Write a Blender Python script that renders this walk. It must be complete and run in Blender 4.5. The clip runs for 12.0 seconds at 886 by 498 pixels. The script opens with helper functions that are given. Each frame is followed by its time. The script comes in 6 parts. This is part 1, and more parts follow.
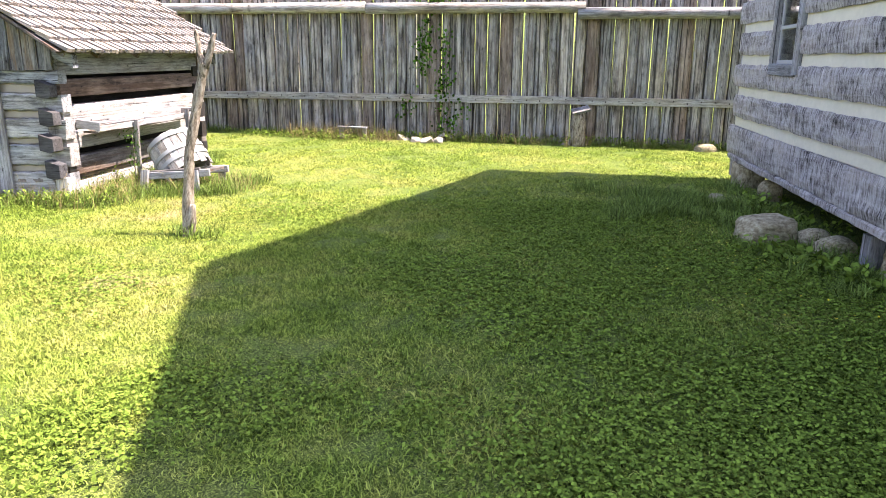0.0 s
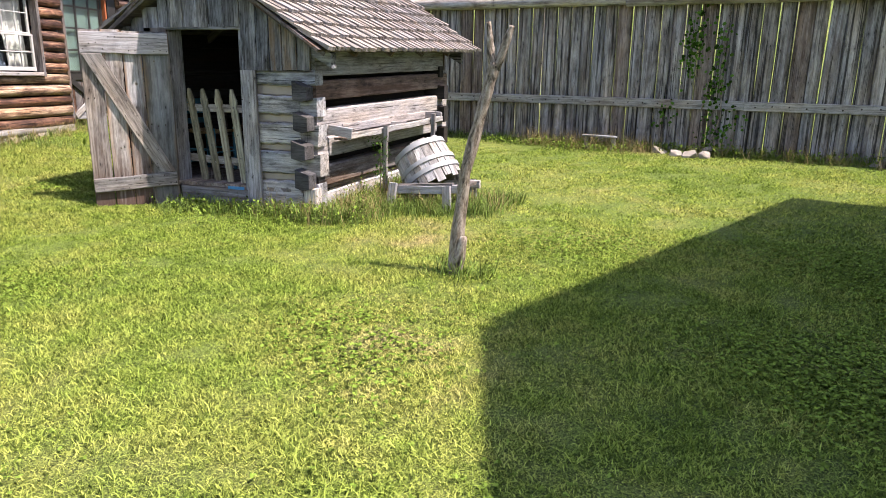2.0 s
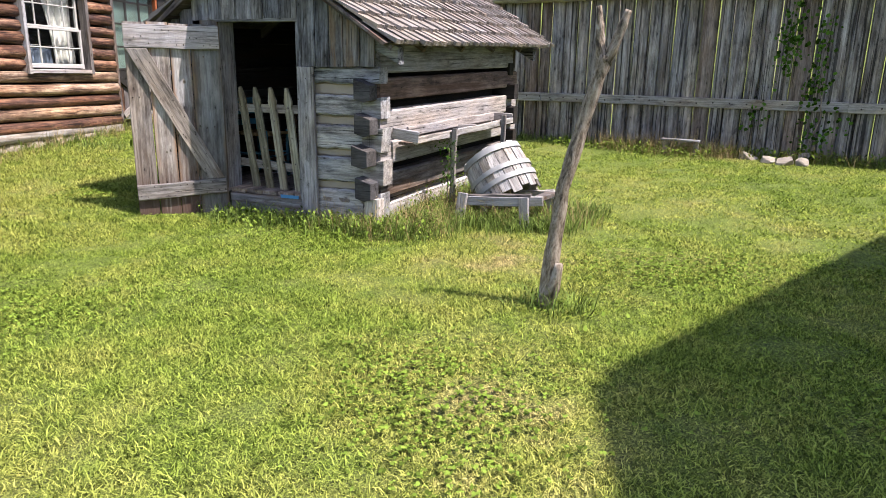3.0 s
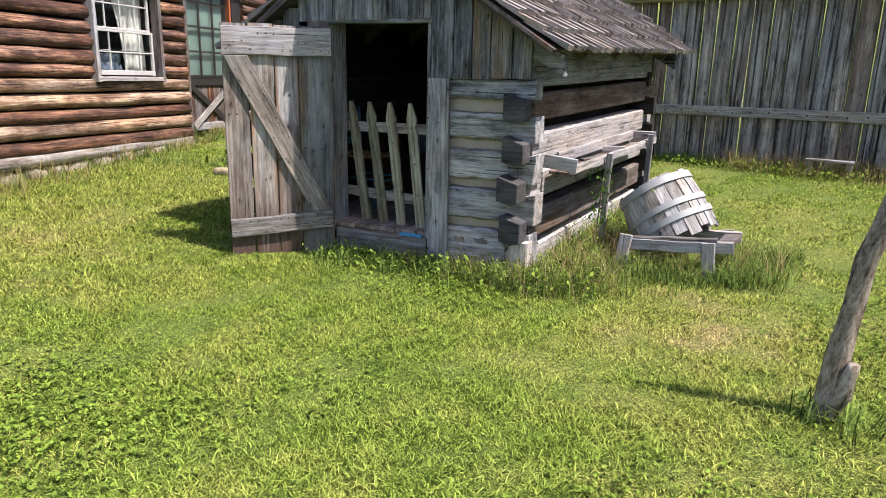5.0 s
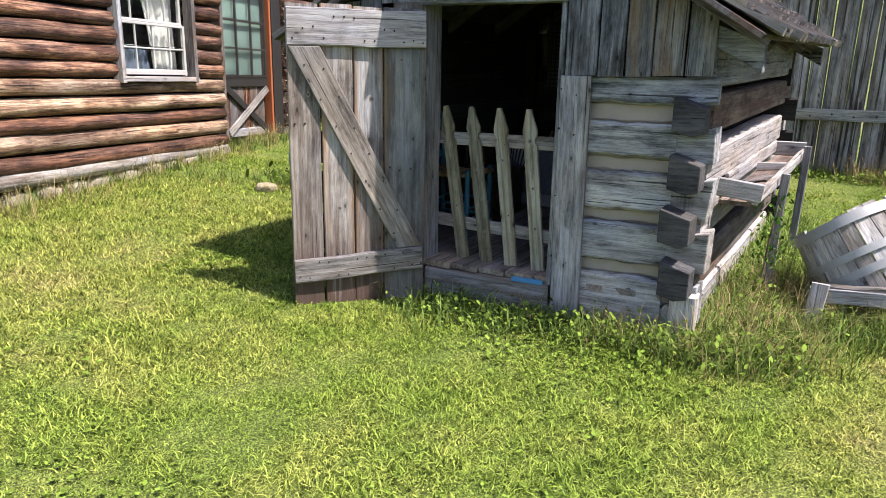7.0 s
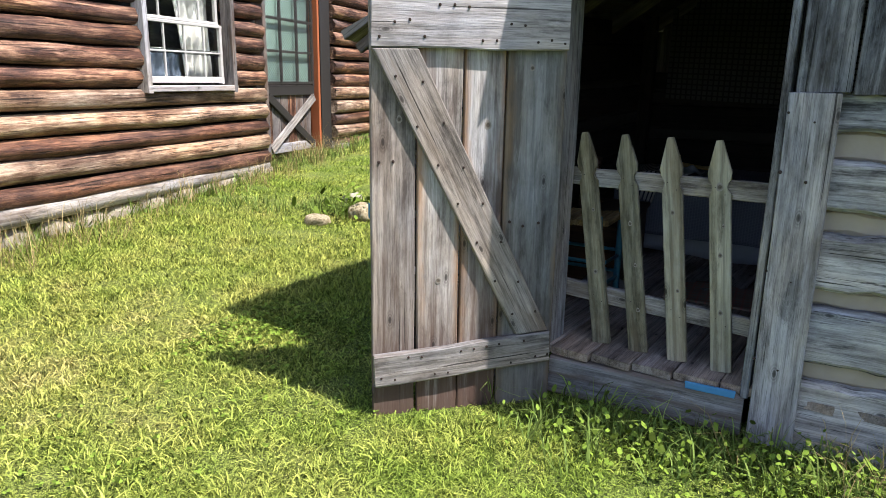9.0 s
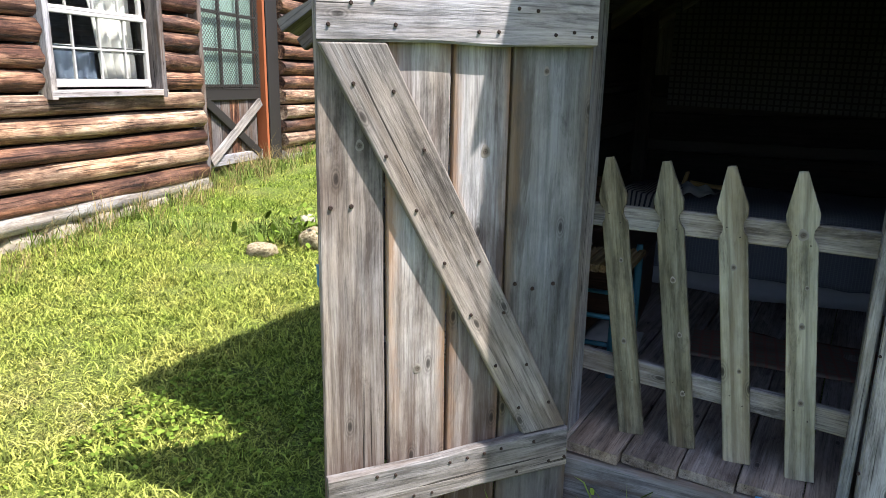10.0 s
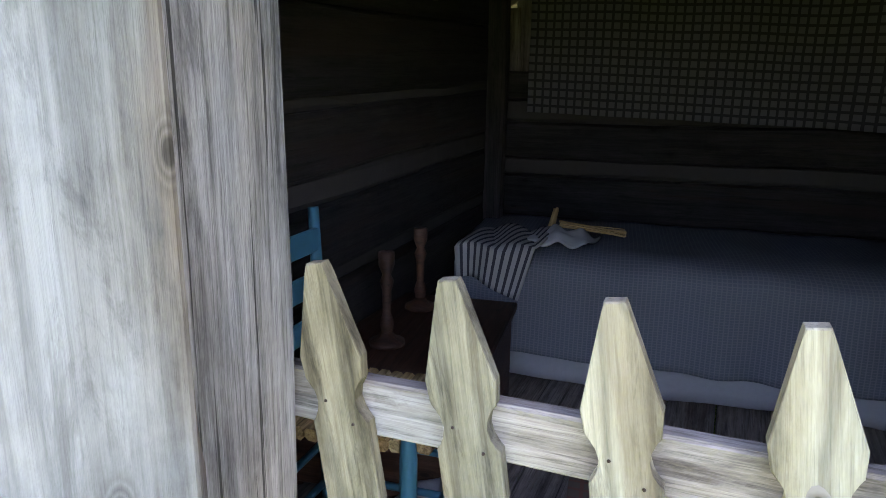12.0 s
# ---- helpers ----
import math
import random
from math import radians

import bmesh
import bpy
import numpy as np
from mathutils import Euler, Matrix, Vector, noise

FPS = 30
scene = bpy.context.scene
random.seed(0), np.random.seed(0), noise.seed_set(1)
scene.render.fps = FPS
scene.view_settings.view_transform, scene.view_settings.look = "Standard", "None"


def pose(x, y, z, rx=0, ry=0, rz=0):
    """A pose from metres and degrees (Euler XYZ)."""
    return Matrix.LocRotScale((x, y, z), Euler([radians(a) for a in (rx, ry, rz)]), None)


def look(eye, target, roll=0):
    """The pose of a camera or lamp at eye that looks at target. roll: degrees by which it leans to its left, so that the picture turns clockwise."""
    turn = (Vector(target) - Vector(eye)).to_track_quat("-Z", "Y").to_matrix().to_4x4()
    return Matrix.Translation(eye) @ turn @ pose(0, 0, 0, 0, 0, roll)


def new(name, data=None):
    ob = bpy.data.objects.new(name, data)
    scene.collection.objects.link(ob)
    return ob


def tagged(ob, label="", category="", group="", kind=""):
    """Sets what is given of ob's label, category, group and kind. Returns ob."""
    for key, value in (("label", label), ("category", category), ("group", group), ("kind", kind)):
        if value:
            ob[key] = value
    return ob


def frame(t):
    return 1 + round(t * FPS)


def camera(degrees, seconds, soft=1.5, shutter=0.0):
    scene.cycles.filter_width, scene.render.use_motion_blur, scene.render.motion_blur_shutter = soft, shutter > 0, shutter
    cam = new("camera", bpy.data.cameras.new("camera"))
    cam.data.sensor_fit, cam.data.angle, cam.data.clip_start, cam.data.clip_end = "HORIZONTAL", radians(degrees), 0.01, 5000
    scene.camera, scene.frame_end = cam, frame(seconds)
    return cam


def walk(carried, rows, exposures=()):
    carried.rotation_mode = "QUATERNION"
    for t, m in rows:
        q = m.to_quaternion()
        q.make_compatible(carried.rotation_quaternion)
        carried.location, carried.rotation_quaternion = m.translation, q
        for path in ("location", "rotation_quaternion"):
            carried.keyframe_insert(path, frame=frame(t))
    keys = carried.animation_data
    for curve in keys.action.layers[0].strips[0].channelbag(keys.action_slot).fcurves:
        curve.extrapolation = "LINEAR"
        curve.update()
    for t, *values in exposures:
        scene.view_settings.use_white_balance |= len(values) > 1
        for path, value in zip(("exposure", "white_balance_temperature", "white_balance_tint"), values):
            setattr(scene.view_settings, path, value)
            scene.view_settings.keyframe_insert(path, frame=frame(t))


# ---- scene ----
cam = camera(66.6, 12.0, soft=0.8)
METRES, EYE, TILT, LEAN, TURN = 9.1, 1.5, 0.0, 0.0, 0.0
ROWS = [
    (0.0, 0.0, 0.0, 0.0, 0.15, -14.09, -0.58),
    (0.5, -0.0319, 0.0296, -0.0018, 6.42, -14.12, -0.8),
    (1.0, -0.0608, 0.0682, -0.0041, 10.8, -14.24, -0.86),
    (1.5, -0.0851, 0.1037, -0.0002, 13.83, -14.34, -0.9),
    (2.0, -0.1188, 0.1406, 0.0025, 15.96, -14.35, -1.0),
    (2.5, -0.1464, 0.1743, 0.0006, 17.61, -14.39, -1.05),
    (3.0, -0.1737, 0.2131, -0.0002, 19.68, -14.46, -1.02),
    (5.0, -0.3123, 0.3005, 0.006, 22.73, -14.28, -1.24),
    (5.5, -0.3399, 0.3194, 0.0044, 22.96, -14.23, -1.19),
    (6.0, -0.3698, 0.3512, 0.0069, 23.53, -14.3, -1.07),
    (6.5, -0.3984, 0.3737, 0.0056, 24.06, -14.29, -1.08),
    (7.0, -0.4308, 0.3985, 0.0027, 24.1, -14.25, -1.09),
    (7.5, -0.4612, 0.4226, 0.0051, 24.97, -14.22, -1.09),
    (9.5, -0.5603, 0.5403, 0.0088, 26.86, -14.15, -0.99),
    (10.0, -0.5805, 0.5819, 0.01, 23.26, -14.06, -1.03),
    (10.5, -0.5809, 0.6246, 0.0072, 18.77, -13.89, -0.82),
    (11.0, -0.5786, 0.6711, 0.007, 17.19, -13.69, -0.7),
    (11.5, -0.5861, 0.7132, 0.006, 15.12, -13.75, -1.03),
    (12.0, -0.5813, 0.7452, 0.0085, 14.45, -13.63, -0.75),
]
EXPOSURES = [(0.0, 2.1, 7000, 23), (0.5, 1.95, 7000, 23), (1.0, 1.65, 6950, 23), (1.5, 1.40, 6850, 22), (2.5, 1.17, 6750, 21), (5.5, 0.93, 6620, 18), (7.0, 1.10, 6550, 18), (9.5, 1.25, 6450, 15), (10.5, 1.65, 6450, 15), (11.0, 2.12, 6400, 17), (11.5, 2.92, 6650, 23), (12.0, 3.5, 6800, 27)]
walk(cam, [(t, pose(0, 0, EYE, TILT, LEAN, TURN) @ pose(METRES * x, METRES * y, METRES * z, 90 + pitch, roll, yaw)) for t, x, y, z, yaw, pitch, roll in ROWS], EXPOSURES)

# ---- sky, sun ----
world = bpy.data.worlds.new("sky")
scene.world = world
world.use_nodes = True
wn = world.node_tree
sky = wn.nodes.new("ShaderNodeTexSky")
sky.sky_type = "NISHITA"
sky.sun_disc = False
SUN_EL, SUN_AZ = 60.0, 90.0            # degrees; azimuth clockwise from +y
sky.sun_elevation = radians(SUN_EL)
sky.sun_rotation = radians(SUN_AZ)
sky.dust_density = 1.5
wn.links.new(sky.outputs[0], wn.nodes["Background"].inputs[0])
wn.nodes["Background"].inputs[1].default_value = 0.15
sun_data = bpy.data.lights.new("sun", "SUN")
sun_data.energy = 5.0
sun_data.angle = radians(0.53)
sun_data.color = (1.0, 0.95, 0.86)
sun_dir = Vector((math.sin(radians(SUN_AZ)) * math.cos(radians(SUN_EL)), math.cos(radians(SUN_AZ)) * math.cos(radians(SUN_EL)), math.sin(radians(SUN_EL))))
sun = new("sun", sun_data)
sun.matrix_world = look(sun_dir * 60, (0, 0, 0))


# ---- materials ----
class Nodes:
    """A small builder for node materials."""

    def __init__(self, name, rough=0.8):
        self.m = bpy.data.materials.new(name)
        self.m.use_nodes = True
        self.t = self.m.node_tree
        self.b = self.t.nodes["Principled BSDF"]
        self.b.inputs["Roughness"].default_value = rough
        self.b.inputs["Specular IOR Level"].default_value = 0.3

    def n(self, kind, **kw):
        node = self.t.nodes.new(kind)
        for k, v in kw.items():
            node.inputs[k].default_value = v
        return node

    def link(self, a, b):
        self.t.links.new(a, b)

    def coords(self, scale, shift=True, space="Object"):
        tc = self.n("ShaderNodeTexCoord")
        mp = self.n("ShaderNodeMapping")
        mp.inputs["Scale"].default_value = scale
        src = tc.outputs[space]
        if shift:
            inf = self.n("ShaderNodeObjectInfo")
            add = self.n("ShaderNodeVectorMath")
            add.operation = "ADD"
            mul = self.n("ShaderNodeVectorMath")
            mul.operation = "MULTIPLY"
            mul.inputs[1].default_value = (13.0, 37.0, 71.0)
            self.link(inf.outputs["Random"], mul.inputs[0])
            self.link(src, add.inputs[0])
            self.link(mul.outputs[0], add.inputs[1])
            src = add.outputs[0]
        self.link(src, mp.inputs["Vector"])
        return mp.outputs[0]

    def noise(self, vec, scale=1.0, detail=6.0, rough=0.6, dist=0.0):
        nz = self.n("ShaderNodeTexNoise", Scale=scale, Detail=detail, Roughness=rough, Distortion=dist)
        self.link(vec, nz.inputs["Vector"])
        return nz.outputs["Fac"]

    def ramp(self, fac, stops):
        r = self.n("ShaderNodeValToRGB")
        el = r.color_ramp.elements
        while len(el) < len(stops):
            el.new(0.5)
        for e, (p, c) in zip(el, stops):
            e.position = p
            e.color = (*c, 1.0) if len(c) == 3 else c
        self.link(fac, r.inputs[0])
        return r.outputs[0]

    def mix(self, fac, a, b, blend="MIX"):
        mx = self.n("ShaderNodeMix")
        mx.data_type = "RGBA"
        mx.blend_type = blend
        for sock, v in ((mx.inputs[0], fac), (mx.inputs[6], a), (mx.inputs[7], b)):
            if hasattr(v, "links"):
                self.link(v, sock)
            elif isinstance(v, (int, float)):
                sock.default_value = v
            else:
                sock.default_value = (*v, 1.0)
        return mx.outputs[2]

    def math(self, op, a, b=0.0):
        mt = self.n("ShaderNodeMath")
        mt.operation = op
        for sock, v in ((mt.inputs[0], a), (mt.inputs[1], b)):
            if hasattr(v, "links"):
                self.link(v, sock)
            else:
                sock.default_value = v
        return mt.outputs[0]

    def bump(self, height, strength=0.4, dist=0.01):
        bp = self.n("ShaderNodeBump", Strength=strength, Distance=dist)
        self.link(height, bp.inputs["Height"])
        self.link(bp.outputs[0], self.b.inputs["Normal"])

    def out(self, col):
        self.link(col, self.b.inputs["Base Color"])
        return self.m


def g3(v, warm=0.0):
    return (v * (1 + warm), v, v * (1 - warm))


def wood(name, pale, mid, dark, stain=(0.09, 0.045, 0.02), stain_amount=0.3, moss=None, vary=0.35, rough=0.85, grain=1.0, bump=0.5, knots=0.9, crack_at=0.31, foot=0.0, figure=0.45, rotten=0.65, edge=None, edge_at=0.072, fibre=0.75):
    """Weathered wood whose grain runs along the piece's local x: fibres, figure, knots, checks, blotches."""
    w = Nodes(name, rough)
    co = w.coords((1.0, 1.0, 1.0))

    def scaled(v):
        mp = w.n("ShaderNodeMapping")
        mp.inputs["Scale"].default_value = v
        w.link(co, mp.inputs["Vector"])
        return mp.outputs[0]
    fine = w.noise(scaled((7.0 * grain, 190 * grain, 190 * grain)), 1.0, 4.0, 0.7, 0.3)
    streak = w.noise(scaled((1.5 * grain, 28 * grain, 28 * grain)), 1.0, 6.0, 0.7, 0.25)
    blot = w.noise(scaled((0.8, 9.0, 9.0)), 1.0, 6.0, 0.68, 0.4)
    cloud = w.noise(scaled((2.4, 6.0, 6.0)), 1.0, 9.0, 0.72, 0.2)
    wave = w.n("ShaderNodeTexWave", Scale=9.0 * grain, Distortion=7.0, Detail=3.0)
    wave.bands_direction = "Y"
    wave.inputs["Detail Scale"].default_value = 1.2
    w.link(scaled((0.16, 1.0, 1.0)), wave.inputs["Vector"])
    tone = w.math("ADD", w.math("MULTIPLY", streak, 0.42), w.math("MULTIPLY", cloud, 0.58))
    col = w.ramp(tone, [(0.385, dark), (0.48, mid), (0.60, pale)])
    col = w.mix(fibre, col, w.ramp(fine, [(0.35, g3(0.40)), (0.46, g3(0.92)), (0.62, g3(1.2))]), "MULTIPLY")
    col = w.mix(figure, col, w.ramp(wave.outputs["Fac"], [(0.0, g3(0.62)), (0.35, g3(1.0)), (1.0, g3(1.08))]), "MULTIPLY")
    hue = w.noise(scaled((1.1, 3.5, 3.5)), 1.0, 4.0, 0.6)
    col = w.mix(1.0, col, w.ramp(hue, [(0.38, (0.93, 0.985, 1.07)), (0.52, g3(1.0)), (0.66, (1.08, 1.0, 0.91))]), "MULTIPLY")
    rot = w.noise(scaled((2.2, 12.0, 12.0)), 1.0, 7.0, 0.78, 0.6)
    col = w.mix(rotten, col, w.ramp(rot, [(0.36, g3(0.30)), (0.45, g3(1.0)), (1.0, g3(1.0))]), "MULTIPLY")
    st = w.ramp(blot, [(0.52, g3(0.0)), (0.60, g3(1.0))])
    col = w.mix(w.math("MULTIPLY", st, stain_amount), col, stain)
    if edge:
        flat = w.n("ShaderNodeSeparateXYZ")
        w.link(w.coords((1.0, 1.0, 1.0), False), flat.inputs[0])
        side = w.math("ADD", w.math("ABSOLUTE", flat.outputs[1], 0.0), w.math("MULTIPLY", w.math("SUBTRACT", cloud, 0.5), 0.16))
        run = w.noise(scaled((1.3, 5.0, 5.0)), 1.0, 3.0, 0.5)
        rust = w.math("MULTIPLY", w.ramp(side, [(edge_at, g3(0.0)), (edge_at + 0.03, g3(1.0))]), w.ramp(run, [(0.38, g3(0.0)), (0.52, g3(1.0))]))
        col = w.mix(w.math("MULTIPLY", rust, 0.75), col, edge)
    if moss:
        patch = w.noise(scaled((0.8, 2.0, 2.0)), 1.0, 3.0, 0.5)
        col = w.mix(w.math("MULTIPLY", w.ramp(patch, [(0.48, g3(0)), (0.66, g3(1))]), 0.5), col, moss)
    if foot:
        raw = w.coords((1.0, 1.0, 1.0), False)
        sx = w.n("ShaderNodeSeparateXYZ")
        w.link(raw, sx.inputs[0])
        rise = w.math("ADD", sx.outputs[0], w.math("MULTIPLY", w.math("SUBTRACT", streak, 0.5), 1.6))
        wet = w.ramp(rise, [(0.15, g3(1.0)), (0.55, g3(0.45)), (1.15, g3(0.0))])
        col = w.mix(w.math("MULTIPLY", wet, foot), col, stain)
    vor = w.n("ShaderNodeTexVoronoi", Scale=1.0)
    vor.voronoi_dimensions = "2D"
    w.link(scaled((2.9, 6.5, 6.5)), vor.inputs["Vector"])
    ring = w.ramp(vor.outputs["Distance"], [(0.0, g3(0.08)), (0.035, g3(0.25)), (0.055, g3(0.9)), (0.07, g3(0.55)), (0.09, g3(0.95)), (0.105, g3(0.75)), (0.14, g3(1.0))])
    sep = w.n("ShaderNodeSeparateColor")
    w.link(vor.outputs["Color"], sep.inputs[0])
    col = w.mix(w.math("MULTIPLY", w.math("GREATER_THAN", sep.outputs[0], 0.60), knots), col, w.mix(1.0, col, ring, "MULTIPLY"))
    inf = w.n("ShaderNodeObjectInfo")
    val = w.math("ADD", w.math("MULTIPLY", inf.outputs["Random"], vary), 1.0 - vary * 0.5)
    hsv = w.n("ShaderNodeHueSaturation")
    w.link(col, hsv.inputs["Color"])
    w.link(val, hsv.inputs["Value"])
    crack = w.noise(scaled((0.7 * grain, 48 * grain, 48 * grain)), 1.0, 4.0, 0.6, 0.1)
    slit = w.ramp(crack, [(crack_at - 0.012, g3(0.08)), (crack_at + 0.012, g3(1.0))])
    col = w.mix(0.85, hsv.outputs[0], slit, "MULTIPLY")
    w.bump(w.math("ADD", w.math("ADD", w.math("MULTIPLY", fine, 0.7), w.math("MULTIPLY", wave.outputs["Fac"], 0.25)), slit), bump, 0.006)
    return w.out(col)


M_GREY = wood("weathered_grey_wood", (0.345, 0.34, 0.35), (0.225, 0.22, 0.227), (0.105, 0.10, 0.10), stain=(0.10, 0.075, 0.06), stain_amount=0.35, crack_at=0.37)
M_PALE = wood("bleached_wood", (0.43, 0.41, 0.41), (0.34, 0.322, 0.322), (0.17, 0.16, 0.157), stain_amount=0.35, stain=(0.15, 0.125, 0.115), rotten=0.5, crack_at=0.345)
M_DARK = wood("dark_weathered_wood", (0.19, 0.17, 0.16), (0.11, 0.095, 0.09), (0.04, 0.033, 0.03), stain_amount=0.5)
M_DOOR = wood("door_plank_wood", (0.47, 0.445, 0.425), (0.29, 0.268, 0.25), (0.095, 0.084, 0.077), stain=(0.072, 0.043, 0.033), stain_amount=0.45, vary=0.2, foot=0.95, edge=(0.23, 0.115, 0.042), edge_at=0.052, rotten=0.4, fibre=0.45, crack_at=0.29)
M_DOOR_SAWN = wood("sawn_brown_plank", (0.32, 0.295, 0.275), (0.205, 0.183, 0.168), (0.075, 0.064, 0.058), stain=(0.075, 0.047, 0.036), stain_amount=0.5, vary=0.1, foot=0.95, fibre=0.7, crack_at=0.32)
M_FENCE = wood("fence_wood", (0.46, 0.43, 0.40), (0.275, 0.252, 0.235), (0.07, 0.061, 0.055), stain=(0.13, 0.10, 0.082), stain_amount=0.5, vary=0.32, crack_at=0.43, grain=0.5, rotten=0.75, figure=0.65)
M_FENCE_RED = wood("reddish_fence_wood", (0.36, 0.29, 0.245), (0.22, 0.17, 0.14), (0.065, 0.048, 0.04), stain=(0.11, 0.07, 0.05), stain_amount=0.55, vary=0.3, crack_at=0.41, grain=0.5, rotten=0.7)
M_CHAR = wood("dark_end_grain", (0.10, 0.097, 0.10), (0.056, 0.054, 0.057), (0.018, 0.017, 0.018), stain=(0.16, 0.155, 0.155), stain_amount=0.3, crack_at=0.36, grain=0.5)
M_BRACE = wood("brace_wood", (0.33, 0.31, 0.295), (0.205, 0.188, 0.176), (0.075, 0.067, 0.062), stain=(0.09, 0.062, 0.046), stain_amount=0.45, vary=0.2, crack_at=0.33)
M_JAMB = wood("grey_jamb_wood", (0.29, 0.285, 0.28), (0.16, 0.15, 0.142), (0.05, 0.044, 0.04), stain=(0.10, 0.07, 0.048), stain_amount=0.6, vary=0.1, fibre=0.6, crack_at=0.35, edge=(0.10, 0.062, 0.038))
# bluish hinge plank; part of its darkness is roof shade put into the colour
M_DOOR_COOL = wood("bluish_plank_wood", (0.228, 0.235, 0.238), (0.132, 0.136, 0.137), (0.045, 0.045, 0.046), stain=(0.06, 0.052, 0.045), stain_amount=0.7, vary=0.1, foot=0.4, edge=(0.16, 0.105, 0.06), edge_at=0.092, fibre=0.32, crack_at=0.24, grain=0.65, rotten=0.45)
M_SHAKE = wood("shake_wood", (0.32, 0.287, 0.26), (0.235, 0.208, 0.188), (0.12, 0.104, 0.094), stain=(0.10, 0.08, 0.068), stain_amount=0.4, vary=0.3, grain=0.8, bump=0.8, crack_at=0.37, rotten=0.5)
M_HOUSE = wood("brown_log_wood", (0.42, 0.24, 0.15), (0.11, 0.051, 0.034), (0.022, 0.0105, 0.008), stain=(0.022, 0.010, 0.008), stain_amount=0.6, vary=0.5, rough=0.55, grain=1.5, crack_at=0.4, bump=1.0, fibre=0.85, knots=0.6)
M_HOUSE_DARK = wood("dark_brown_log_wood", (0.24, 0.125, 0.078), (0.075, 0.034, 0.023), (0.018, 0.009, 0.007), stain=(0.02, 0.009, 0.007), stain_amount=0.6, vary=0.4, rough=0.5, grain=1.5, crack_at=0.4, bump=1.0, fibre=0.85, knots=0.6)
M_HOUSE_TAN = wood("weathered_log_wood", (0.58, 0.44, 0.31), (0.27, 0.165, 0.107), (0.055, 0.028, 0.018), stain=(0.06, 0.028, 0.018), stain_amount=0.6, vary=0.35, rough=0.6, grain=1.5, crack_at=0.39, bump=1.0, fibre=0.85, knots=0.6)
M_PICKET = wood("picket_wood", (0.29, 0.268, 0.195), (0.175, 0.158, 0.107), (0.055, 0.048, 0.03), stain=(0.10, 0.072, 0.04), stain_amount=0.55, vary=0.4, bump=0.5, figure=0.85, grain=0.8, fibre=0.45, crack_at=0.25, knots=1.0)
M_RAIL = wood("gate_rail_wood", (0.50, 0.475, 0.45), (0.37, 0.345, 0.32), (0.18, 0.16, 0.145), stain_amount=0.35)
M_PICKET_PALE = wood("pale_picket_wood", (0.385, 0.36, 0.275), (0.265, 0.243, 0.175), (0.095, 0.083, 0.054), stain=(0.14, 0.10, 0.058), stain_amount=0.4, vary=0.15, bump=0.5, figure=0.85, grain=0.8, fibre=0.45, crack_at=0.25, knots=1.0)
M_GATE_RAIL = wood("bare_rail_wood", (0.36, 0.332, 0.302), (0.25, 0.226, 0.203), (0.11, 0.094, 0.082), stain_amount=0.4, stain=(0.15, 0.11, 0.085), vary=0.1)
M_FLOORW = wood("floor_plank_wood", (0.34, 0.288, 0.248), (0.225, 0.187, 0.16), (0.10, 0.08, 0.068), stain_amount=0.3)
# near-black inner wood: the shed interior's shade is put into the colour
M_INNER_SHADE = wood("shaded_inner_wood", (0.030, 0.027, 0.027), (0.018, 0.016, 0.016), (0.008, 0.0075, 0.007), stain=(0.03, 0.018, 0.013), stain_amount=0.5)
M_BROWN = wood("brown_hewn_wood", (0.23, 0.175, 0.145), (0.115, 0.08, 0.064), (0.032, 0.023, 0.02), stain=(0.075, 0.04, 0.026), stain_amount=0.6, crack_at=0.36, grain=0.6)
M_LOG = wood("hewn_front_wood", (0.46, 0.46, 0.47), (0.27, 0.268, 0.275), (0.065, 0.063, 0.065), stain=(0.09, 0.075, 0.066), stain_amount=0.4, crack_at=0.375, grain=0.9, vary=0.25, rotten=0.75)


def bark_mat():
    """Dead limb: grey-tan wood with scraps of darker bark and lichen."""
    w = Nodes("dead_bark", 0.9)
    a = w.noise(w.coords((7, 22, 22)), 1.0, 6.0, 0.7, 0.6)
    b = w.noise(w.coords((26, 60, 60)), 1.0, 5.0, 0.7)
    t = w.math("ADD", w.math("MULTIPLY", a, 0.65), w.math("MULTIPLY", b, 0.35))
    col = w.ramp(t, [(0.40, (0.05, 0.04, 0.032)), (0.47, (0.18, 0.145, 0.11)), (0.54, (0.30, 0.255, 0.21)), (0.64, (0.44, 0.40, 0.35))])
    w.bump(t, 1.0, 0.02)
    return w.out(col)


M_BARK = bark_mat()
M_GABLE = wood("gable_board_wood", (0.33, 0.33, 0.343), (0.165, 0.165, 0.172), (0.026, 0.025, 0.026), stain=(0.05, 0.044, 0.042), stain_amount=0.5, rotten=0.85, crack_at=0.395)
M_GABLE_STAINED = wood("stained_gable_wood", (0.22, 0.215, 0.215), (0.105, 0.10, 0.10), (0.025, 0.023, 0.022), stain=(0.24, 0.14, 0.06), stain_amount=0.38, rotten=0.8, crack_at=0.39)


